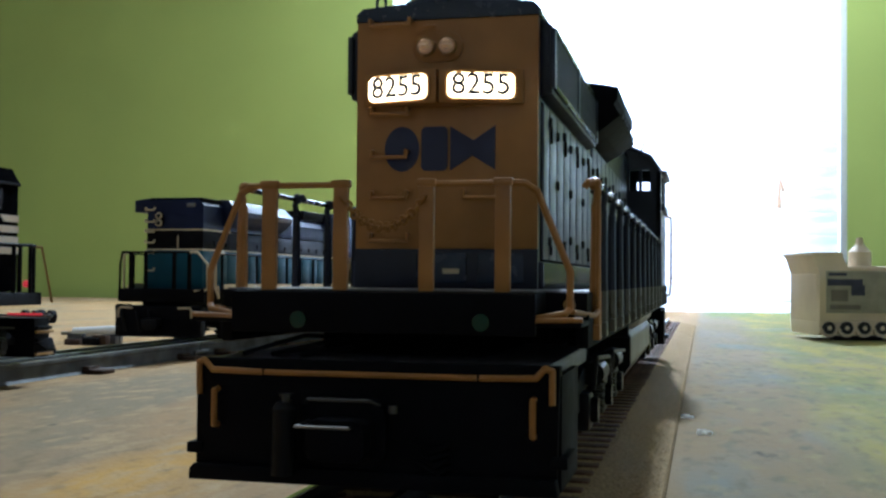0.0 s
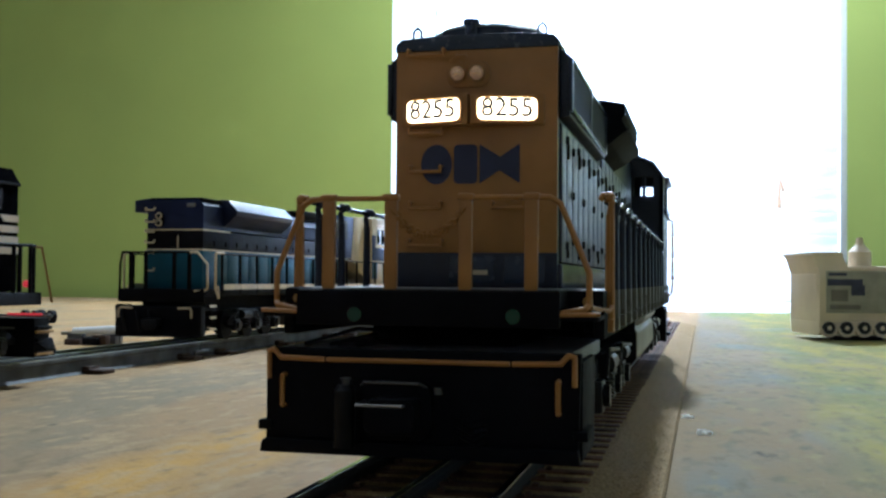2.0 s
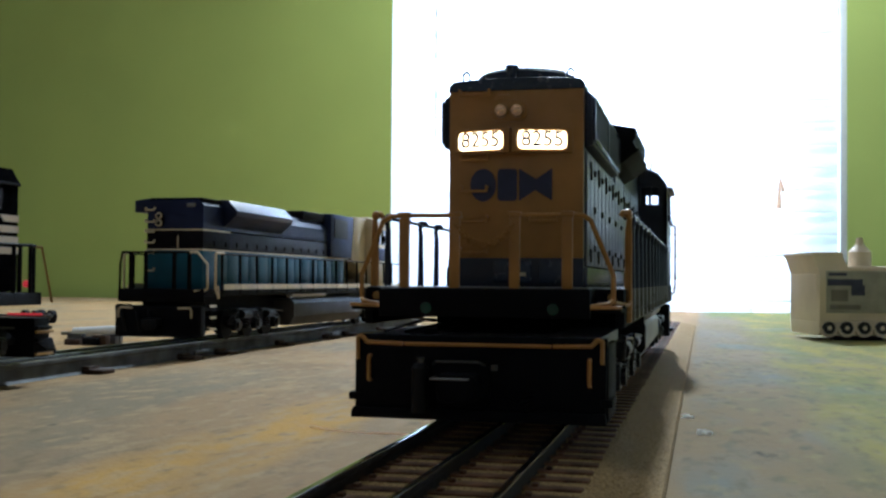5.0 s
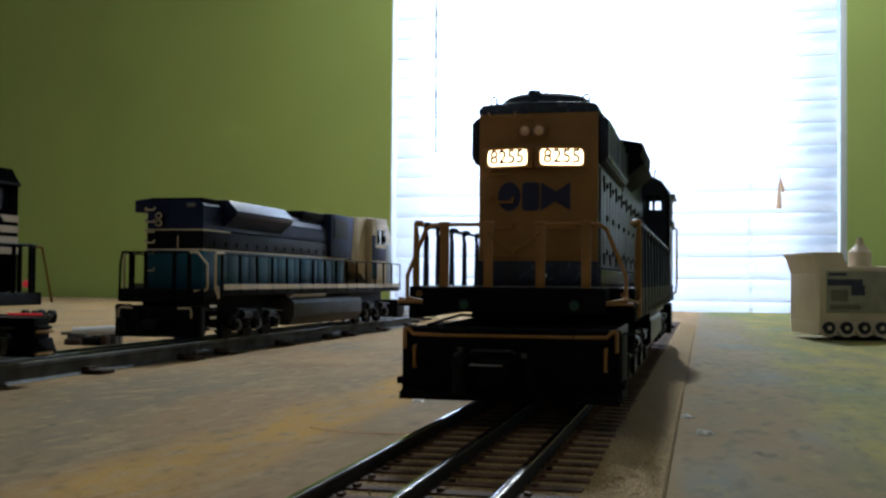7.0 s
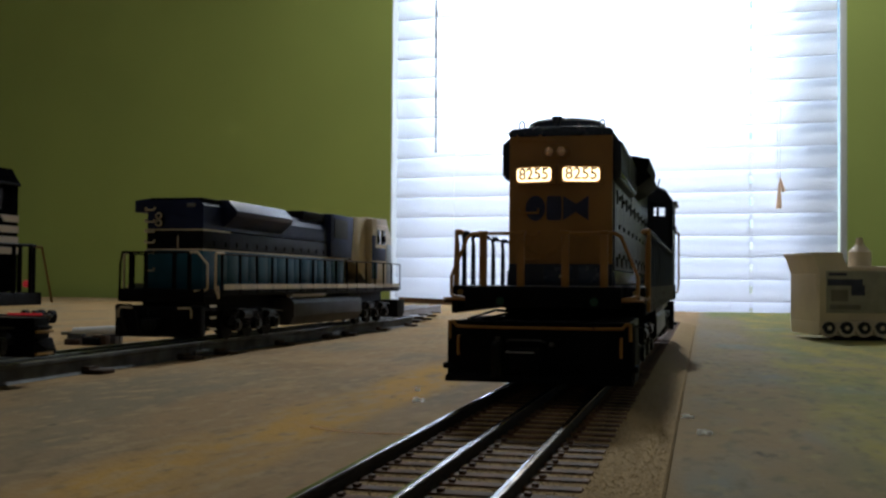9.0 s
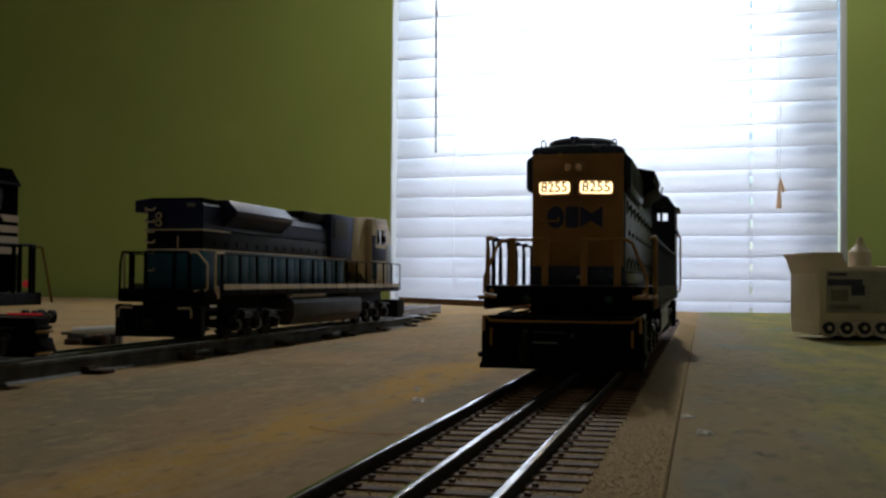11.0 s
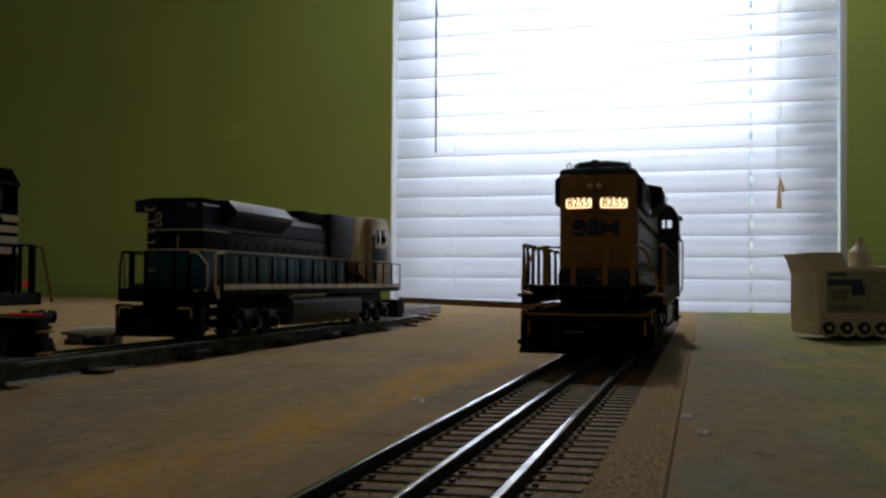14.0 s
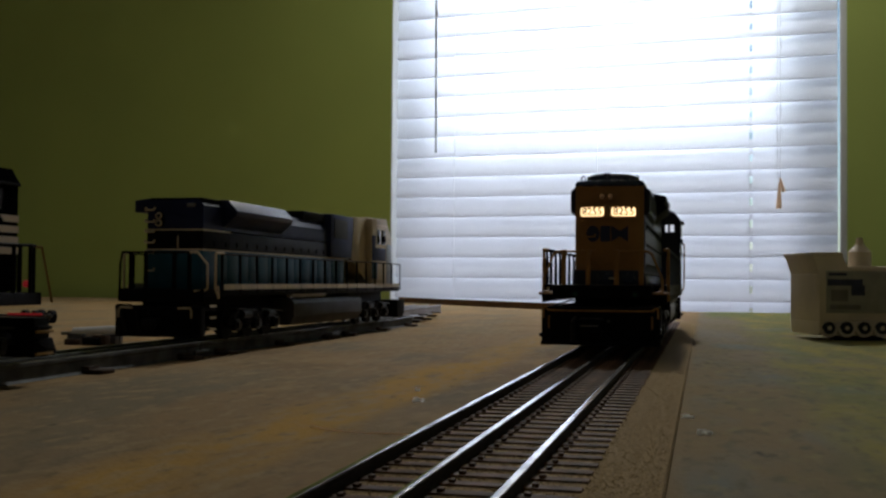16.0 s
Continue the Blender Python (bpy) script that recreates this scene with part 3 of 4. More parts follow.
    for sx, x in ((-1, -29.0), (1, 28.0)):
        part("pilot_step", box(x - 1.7 if sx < 0 else x - 1.0, x + 1.0 if sx < 0 else x + 1.7, -46.6, -36, 7.6, 9.4, 0.45), "black", p)
        part("pilot_side", box(x - 0.6, x + 0.6, -45, -24, 4, 21.2, 0.3), "black", p)
        part("uncoupling_lever", tube([(x + 0.6 * -sx, -46.8, 17.0), (x + 0.6 * -sx, -47.0, 22.0), (x - sx * 1.6, -47.2, 22.4), (x - sx * 3.0, -47.2, 20.9), (x - sx * 11.4, -47.2, 20.7)], 0.5, seg=8), "yellow", p)
        part("pilot_grab", tube([(x - sx * 3.4, -45.8, 17.8), (x - sx * 3.4, -47.4, 17.6), (x - sx * 3.4, -47.4, 12.4), (x - sx * 3.4, -45.8, 12.2)], 0.5, seg=8), "yellow", p)
    part("uncoupling_lever", tube([(-17.2, -47.2, 20.7), (16.2, -47.2, 20.7)], 0.46, seg=8), "yellow", p)
    cp = part("coupler_pocket", prism(rounded(-10.6, 2.6, 6.8, 17.2, 3.0), -48.4, -45.6, bev=0.5), "black", p)
    part("coupler", prism(rounded(-8.2, 1.0, 8.4, 14.6, 1.6), -54, -47.6, bev=0.6), "black", cp)
    kn = cyl(cyl(bmesh.new(), (-12.8, -50.2, 5.6), (-12.8, -50.2, 15.6), 1.9, 18), (-12.8, -50.2, 15.6), (-12.8, -50.2, 16.6), 1.9, 18, 1.2)
    part("coupler_knuckle", kn, "black_gloss", cp)
    part("coupler_pin", cyl(cyl(bmesh.new(), (-12.6, -50.2, 16.4), (-12.6, -50.2, 17.4), 0.7, 12), (-12.6, -50.2, 17.4), (-12.6, -50.2, 17.8), 1.0, 12), "steel_dark", cp)
    part("coupler_pin", cyl(bmesh.new(), (3.8, -48.6, 15.2), (3.8, -48.6, 16.4), 0.8, 12), "steel_dark", cp)
    part("coupler_lift_bar", tube([(-10.4, -47.9, 16.2), (-9.4, -49.4, 17.0), (0.4, -49.4, 17.0), (1.6, -47.9, 16.2)], 0.3, seg=6), "steel_dark", cp)
    part("coupler_lift_bar", tube([(-9.6, -48.2, 13.6), (-9.2, -55.0, 13.6), (-1.0, -55.0, 13.6), (-0.6, -48.2, 13.6)], 0.28, seg=6), "steel", cp)
    for k in range(4):
        part("air_hose", tube([(6 + 0.4 * k, -46.4, 11 - k), (9 + 0.5 * k, -47.6, 9.6 - k), (12, -46.6, 10.4 - k)], 0.45, seg=6), "black", p)
    part("drawbar", tube([(-18, -40, 22.4), (-10, -20, 24.0), (-4, -8, 24.6)], 0.6, seg=6), "steel_dark", p)
    part("bolster", cyl(bmesh.new(), (0, 10, 17), (0, 10, 24), 6, 16), "black", e)
    # front pilot
    fp = part("front_pilot", box(-30, 30, 354, 360, 4, 22.4, 0.6), "black", e)
    for sx in (-1, 1):
        part("pilot_side", box(sx * 29.4 - 0.8, sx * 29.4 + 0.8, 332, 353, 5, 21.4, 0.4), "black", fp)
        part("pilot_step", box(sx * 30.2 - 1.8, sx * 30.2 + 1.8, 340, 354, 7.6, 9.2, 0.4), "black", fp)
    return e


def teal_engine():
    e = thing("parked_locomotive", "dark blue, teal and cream six-axle diesel model locomotive", "locomotive", m=mm(-272.5, 644, -4.4))
    H = 19.0
    part("hood_lower", box(-H, H, -22, 250, 33, 57, 0.4), "teal", e, "teal lower hood side")
    part("hood_middle", box(-H + 0.1, H - 0.1, -21.8, 262, 57.9, 69.4, 0.3), "band_blue", e)
    part("hood_end_middle", box(-H - 0.1, H + 0.1, -22.2, 18, 57.9, 69.2, 0.3), "black", e)
    part("hood_upper", prism([(-H, 70.2), (H, 70.2), (H, 85), (H - 3, 88.6), (-H + 3, 88.6), (-H, 85)], -21.8, 108), "roof_blue", e)
    for z, y1 in ((57.4, 262), (69.8, 19)):
        part("pinstripe", box(-H - 0.25, H + 0.25, -22.3, y1, z - 0.5, z + 0.5), "cream", e, "thin cream stripe")
    part("roof_block", box(-18, 18, -21, 120, 87.5, 90.0, 0.8), "black", e)
    for sx in (-1, 1):
        part("radiator_wing", prism([(sx * 17, 72.5), (sx * 21, 73.5), (sx * 28.5, 80), (sx * 29.5, 83), (sx * 23, 90.2), (sx * 17, 90.6)] if sx > 0 else [(-17, 81), (-29, 81), (-29, 88.4), (-17, 90)], 6 if sx > 0 else -20, 104, bev=0.4), "wing_gloss", e, "glossy dark blue flared radiator wing")
        for k in range(16):
            y = -20 + 17 * k
            part("hood_door", box(sx * H - 0.3, sx * H + 0.3, y + 0.6, y + 16.2, 34.5, 56.4, 0.15), "teal", e)
            part("door_latch", box(sx * (H + 0.5) - 0.3, sx * (H + 0.5) + 0.3, y + 13, y + 14.2, 60, 63, 0.1), "black", e)
        for k in range(15):
            y = -18 + 27 * k
            part("stanchion", cyl(bmesh.new(), (sx * 30.5, y, 30), (sx * 30.3, y, 54.6), 0.85, 7), "black", e)
        part("side_handrail", tube([(sx * 30.2, -18, 54.6), (sx * 30.2, 375, 55)], 0.5, seg=6), "black", e)
        part("sill_stripe", box(sx * 30.9 - 0.25, sx * 30.9 + 0.25, -16, 384, 32.6, 36.0), "cream", e, "cream sill stripe")
        part("step_handrail", tube([(sx * 30.5, -16, 55.2), (sx * 31, -27.5, 55.2), (sx * 31, -28.6, 54), (sx * 31, -28.6, 33), (sx * 31, -24, 27.5), (sx * 30.4, -24, 35)], 0.75, seg=8), "cream", e)
        part("corner_handrail", tube([(sx * 20, -41, 55.2), (sx * 25, -41, 55.2), (25 + (sx > 0) * 6.5 if sx > 0 else -26.5, -41, 48), (31.7 if sx > 0 else -26.7, -41, 33.6), (30.5 if sx > 0 else -26, -41.5, 32.4), (sx * 23.5, -42, 32)], 0.72, seg=8), "cream" if sx > 0 else "black", e)
        for x in (9.5, 19.5):
            part("end_stanchion", box(sx * x - 1.2, sx * x + 1.2, -41.2, -40.2, 31, 55.4, 0.2), "black", e)
        part("pilot_grab", tube([(sx * 15, -46, 21.4), (sx * 22.5, -46.4, 21.6), (sx * 24, -46.4, 20.4), (sx * 24, -46.4, 15.5)], 0.65, seg=8), "cream", e)
        part("air_tank", cyl(bmesh.new(), (sx * 27, 104, 28.6), (sx * 27, 176, 28.6), 2.7, 14), "grey_light", e)
        for k in range(3):
            part("step", box(sx * 29 - 3, sx * 29 + 2.2, -36, -26, 8 + 7 * k, 9.2 + 7 * k, 0.2), "black", e)
            part("step_edge", box(sx * 29 + 2.0, sx * 29 + 2.6, -36, -28, 8 + 7 * k, 9.3 + 7 * k), "cream", e)
    part("end_handrail", tube([(-25, -40.8, 55.2), (20, -40.8, 55.2)], 0.6, seg=8), "black", e)
    # ladder irons and the end lamp
    for z in (83.4, 76, 69.6, 63, 56.6, 45.4):
        part("ladder_iron", grab(6, 1.3, 1.8, 0.5), "cream", e, m=mm(-16.5, -22, z))
    lm = part("end_lamp", prism(rounded(-12.6, -7.4, 71.5, 81, 2.5), -24, -22, bev=0.3), "black", e)
    for z in (73.9, 78.5):
        part("lamp_rim", cyl(bmesh.new(), (-10, -25, z), (-10, -23.6, z), 2.2, 16), "cream", lm)
        part("lamp_lens", ball(bmesh.new(), (-10, -24.6, z), 1.5, 10), "glass", lm)
    part("end_number_plate", box(8, 14, -22.8, -22, 84, 86.4, 0.2), "grey", e)
    part("door_handle", box(2.0, 2.6, -22.9, -22.2, 58, 66), "cream", e)
    # middle: low roof, then the tall cabinet and the cab
    part("roof_step", prism([(-H, 70.2), (H, 70.2), (H, 80), (12, 87.4), (-12, 87.4), (-H, 80)], 104, 212), "roof_blue", e)
    cb = part("inverter_cabinet", box(-H - 3, H + 3, 208, 268, 57.9, 94, 1.2), "navy_mid", e, "dark blue equipment cabinet")
    part("cabinet_grille", box(H + 2.8, H + 3.5, 216, 250, 74, 90, 0.2), "grille", cb)
    part("cabinet_top", box(-16, 16, 160, 212, 86, 93.4, 0.8), "black", e)
    part("cab_panel", prism([(262, 57.9), (300, 40), (304, 40), (304, 95), (270, 95)], -H - 3.2, H + 3.2, "x", bev=0.4), "cream", e, "cream slanted colour panel")
    cab = part("cab", prism([(302, 33), (370, 33), (370, 68), (366, 80), (350, 97), (302, 95.5)], -28, 28, "x", bev=0.9), "cream", e, "cream wide-nose cab")
    part("cab_roof", prism([(-28.4, 90), (-20, 97.2), (20, 97.2), (28.4, 90), (28.4, 89), (-28.4, 89)], 316, 351, bev=0.4), "white", cab)
    for sx in (-1, 1):
        part("cab_recess", box(sx * 28.1 - 0.3, sx * 28.1 + 0.3, 303, 314, 58, 80, 0.2), "navy_mid", cab)
        for y0, y1 in ((318, 328), (332, 344)):
            part("cab_window", box(sx * 28.1 - 0.35, sx * 28.1 + 0.35, y0, y1, 72, 86, 0.3), "glass", cab)
        part("cab_front_side", box(sx * 28.1 - 0.3, sx * 28.1 + 0.3, 350, 366.5, 36, 73, 0.2), "pale_blue", cab, "pale blue nose side")
        part("cab_band", box(sx * 28.2 - 0.3, sx * 28.2 + 0.3, 303, 347, 57, 69, 0.2), "navy_mid", cab)
        part("cab_skirt", box(sx * 28.1 - 0.3, sx * 28.1 + 0.3, 303, 320, 40, 56, 0.2), "teal", cab)
        part("mirror", box(sx * 31 - 2, sx * 31 + 2, 328, 331, 74, 80, 0.3), "black", cab)
    part("windshield", prism([(350.6, 96.6), (365.6, 80.6), (366.6, 81), (351.6, 97.2)], -24, 24, "x"), "glass", cab)
    part("nose", prism([(368, 33), (386, 33), (386, 58), (380, 66), (368, 72)], -24, 24, "x", bev=1.0), "pale_blue", e, "pale grey nose")
    part("walkway", box(-27, 30.6, -41, 386, 28.6, 33, 0.5), "black", e)
    part("end_sheet", box(-27, 30, -42.4, -40.6, 25, 33, 0.3), "black", e)
    part("fuel_tank", prism([(-30, 22), (-27, 26), (27, 26), (30, 22), (30, 12), (26, 5.5), (-26, 5.5), (-30, 12)], 106, 268, bev=0.6), "grey_dark", e, "dark grey fuel tank")
    part("underframe", box(-14, 14, -36, 380, 19, 29, 0.6), "black", e)
    truck(e, 48)
    truck(e, 322)
    p = part("pilot", box(-26.5, 30, -46, -40, 4, 22, 0.6), "black", e)
    part("pilot_deck", box(-28, 29, -44, -22, 20, 22.6, 0.4), "black", p)
    for x in (-22, -12, -4):
        part("pilot_hose", tube([(x, -46.4, 20), (x + 2, -48, 14), (x + 3, -47, 7)], 0.9, seg=6), "black_gloss", p)
    part("coupler", prism(rounded(-5, 5, 8.6, 15.4, 1.6), -54, -46, bev=0.6), "black_gloss", p)
    fp = part("front_pilot", prism([(386, 20), (412, 20), (412, 6), (404, 3), (386, 3)], -29, 29, "x", bev=0.6), "black", e)
    part("front_handrail", tube([(30, 372, 55), (31.5, 385, 54), (31.5, 386, 30)], 0.6, seg=6), "black", e)


def black_engine():
    e = thing("black_locomotive", "black diesel model locomotive with white stripes on its nose", "locomotive", m=mm(-274, 426, -4.4))
    part("cab", prism([(-26.5, 33), (26.5, 33), (26.5, 81), (22, 87), (-22, 87), (-26.5, 81)], -58, 0, bev=0.8), "matte", e)
    part("cab_roof", prism([(-27, 80.6), (27, 80.6), (22.6, 87.6), (0, 89), (-22.6, 87.6)], -59, 0.8, bev=0.4), "matte", e)
    part("roof_gutter", box(26.4, 27.4, -58, 0.4, 79.6, 81.0, 0.3), "black", e)
    part("hood", box(-19, 19, -330, -58, 33, 85, 1.5), "black", e)
    for k, z in enumerate((49.5, 54.2, 58.9, 63.6)):
        for x in (26.75, -26.75):
            part("nose_stripe", prism([(-17 + 2.2 * k, z), (-0.4, z), (-0.4, z + 3.0), (-17 + 2.2 * k - 3, z + 3.0)], x - 0.3, x + 0.3, "x"), "white", e, "white stripe")
    for k in range(4):
        part("end_stripe", box(-26, 26, 0.1, 0.6, 49.5 + 4.7 * k, 52.5 + 4.7 * k), "white", e)
    part("side_window", box(26.5, 27.0, -40, -12, 68.5, 78, 0.3), "black", e)
    part("walkway", box(-31, 31, -332, 12, 27, 32.6, 0.5), "black", e)
    part("underframe", box(-14, 14, -330, 4, 17, 27, 0.6), "black", e)
    truck(e, -44)
    truck(e, -270)
    part("fuel_tank", box(-29, 29, -220, -95, 6, 25, 2), "black_gloss", e)
    p = part("pilot", prism([(-30, 3.2), (30, 3.2), (30, 21), (-30, 21)], 8, 20, bev=0.6), "black", e)
    part("pilot_plow", prism([(8, 10), (22, 3.5), (24, 5.5), (20, 12)], -30, 31.5, "x", bev=0.4), "black", p)
    for z in (4.0, 14.0):
        part("step_edge", box(30.6, 31.6, 8, 21, z, z + 1.4, 0.2), "yellow_dull", p, "dull yellow step edge")
    part("pilot_rail", tube([(-30, 21, 21.6), (30.6, 21, 21.6)], 0.6, seg=8), "steel", p)
    for y in (-80, -50, -22, -8, 4):
        part("stanchion", cyl(bmesh.new(), (30.2, y, 30), (30.2, y, 53.5), 0.9, 8), "black", e)
        part("stanchion", cyl(bmesh.new(), (-30.2, y, 30), (-30.2, y, 53.5), 0.9, 8), "black", e)
    for sx in (-1, 1):
        part("side_handrail", tube([(sx * 30.2, -330, 53.2), (sx * 30.2, 8, 53.6)], 0.6, seg=8), "black", e)
        part("end_handrail", tube([(sx * 28, 10, 53.4), (sx * 30.6, 12, 53), (sx * 31.4, 16, 38), (sx * 31.6, 19, 28)], 0.55, seg=6), "yellow_dull", e)
        part("marker_lamp", ball(bmesh.new(), (sx * 27, 6, 36.4), 1.7, 12), "red", e, "glowing red marker lamp")
    for x in (-29, -20, 12, 20, 27):
        part("end_stanchion", box(x - 1.0, x + 1.0, 10.4, 11.6, 30, 54, 0.3), "black", e)
    for x0, x1 in ((-29, -20), (12, 27)):
        part("end_handrail", tube([(x0, 11, 54), (x1, 11, 54)], 0.7, seg=8), "black", e)
    for k in range(3):
        part("pilot_step", box(26, 31.4, 9, 20, 4.6 + 5.6 * k, 6.0 + 5.6 * k, 0.3), "black", p)
    part("tail_lamp", box(8, 26, 19.6, 20.4, 21.8, 22.8, 0.3), "red", e, "red lit strip above the pilot")


base_part = part


def toy_train():
    K = 0.847                                    # builder numbers to true size

    def part(name, bm, material, parent=None, label=""):
        bm.transform(Matrix.Scale(K, 4))
        return base_part(name, bm, material, parent, label)

    e = thing("toy_engine", "white plastic toy steam engine with printed side panel", "toy", m=mm(131, 836, BOARD, 0, 0, 17))
    L, DP = 120, 66
    part("base", prism([(1.5, 4.5), (DP - 3, 4.5), (DP, 17), (0, 17)], 0, L, "x", bev=1.2), "white", e)
    part("cab", prism([(0, 16), (0, 58), (-5, 72.5), (-4, 75), (20, 75), (26, 63.5), (26, 16)], 0, DP, "y", bev=1.3), "white", e, "white cab with flared roof") 
    part("cab_roof", prism([(-6, 72.5), (-6, 76), (19, 76.6), (22, 73)], -1.5, DP + 1.5, "y", bev=0.8), "white", e)
    part("boiler", prism(rounded(1, DP - 1, 16, 64.5, 3), 24, L, "x", bev=0.5), "white", e)
    part("end_ledge", prism([(-1, 57), (0.5, 17), (3, 17), (3, 58)], 4, DP - 4, "y", bev=0.4), "white", e)
    dm = cyl(cyl(bmesh.new(), (42, 14, 64), (42, 14, 77), 9.6, 24), (42, 14, 77), (42, 14, 83), 9.6, 24, 4.0)
    cyl(dm, (42, 14, 83), (42, 14, 89.5), 3.6, 16, 2.6)
    part("steam_dome", dm, "white", e, "white bottle-shaped dome")
    part("print_panel", box(6, 66, -0.5, 0.4, 24, 60, 0.2), "panel", e, "grey printed side panel")
    for x0, x1, z0, z1 in ((8, 24, 56, 58.5), (7, 38, 47.5, 53), (28, 40, 39, 48), (9, 36, 27, 31), (10, 25, 34, 44)):
        part("print_bar", box(x0, x1, -0.8, -0.45, z0, z1), "print" if z0 > 38 else "panel_dark", e)
    for k in range(6):
        x = 8 + 15.6 * k
        w = part("wheel", cyl(bmesh.new(), (x, -2.2, 11), (x, 1, 11), 5.4, 20), "ink", e, "dark printed wheel")
        part("wheel_hub", cyl(bmesh.new(), (x, -2.7, 11), (x, -2.1, 11), 2.0, 12), "white", w)
        part("wheel_guard", prism([(x + 7.8 * math.cos(a), 10.5 + 7.5 * math.sin(a)) for a in [math.pi * (1 + k2 / 8) for k2 in range(9)]], -1.6, 2, "y"), "white", e)
    part("roller", cyl(bmesh.new(), (14, 12, 4), (60, 12, 4), 4, 12), "ink", e)


def clutter():
    w = thing("spare_truck", "loose small wheel set with dark tyres and grey hubs", "wheel set", m=mm(-632, 1026, TABLE, 0, 0, 62))
    for y in (0, 22):
        for x in (-9, 9):
            t = part("wheel", cyl(bmesh.new(), (x - 2.6, y, 7), (x + 2.6, y, 7), 7, 24), "black", w, "dark tyre")
            part("wheel_hub", cyl(cyl(bmesh.new(), (x - 3, y, 7), (x + 3, y, 7), 4, 20), (x - 3.4, y, 7), (x + 3.4, y, 7), 1.4, 10), "grey_light", t, "grey hub")
        part("axle", cyl(bmesh.new(), (-9, y, 7), (9, y, 7), 1.2, 8), "steel_dark", w)
    part("truck_frame", box(-5.5, 5.5, -6, 34, 5, 9, 1), "rusty", w)
    tb = thing("metal_tube", "silver metal tube lying on track parts", "tube", m=mm(-440, 785, TABLE + 2.4, 0, 0, -10))
    # white colour on the metal body stands for the window it mirrors
    part("tube_body", cyl(bmesh.new(), (-4, 0, 2), (62, 8, 6), 4.2, 16), "trim", tb)
    part("tube_tip", cyl(bmesh.new(), (-16, -1.5, 1.3), (-4, 0, 2), 1.4, 10), "steel", tb)
    sp = thing("track_parts", "small pile of rusty track connectors", "track parts", m=mm(-395, 715, TABLE))
    rnd = random.Random(8)
    for k in range(9):
        x, y = rnd.uniform(-8, 42), rnd.uniform(-6, 22)
        part("connector", box(x - 6, x + 6, y - 3, y + 3, 0, rnd.uniform(3, 8), 0.6), rnd.choice(["rusty", "steel_dark", "steel", "black"]), sp)
    rn2 = random.Random(3)
    for x, y, r in ((47.6, 309, 1.4), (50.0, 308, 1.1), (43.5, 345, 1.0), (-63, 427, 1.6), (45, 344, 0.7), (-75, 470, 0.9)):
        c = bmesh.new()
        for k in range(4):
            res = bmesh.ops.create_icosphere(c, subdivisions=1, radius=r * rn2.uniform(0.5, 0.8))
            bmesh.ops.translate(c, vec=(rn2.uniform(-r, r), rn2.uniform(-r, r) * 0.9, r * 0.4), verts=res["verts"])
        tagged(part("crumb", c, "foam", m=mm(x, y, BOARD if x > 41 else TABLE)), "tiny white foam crumb on the board", "crumb", "crumbs on the board")
    tw = thing("twig", "thin curved dry twig lying on the board", "twig", m=mm(-52, 330, TABLE))
    part("stem", tube([(-26, 12, 0.5), (-16, 4, 0.7), (-4, 0, 0.8), (8, 1, 0.7), (18, 5, 0.5)], 0.22, seg=5), "tassel", tw)


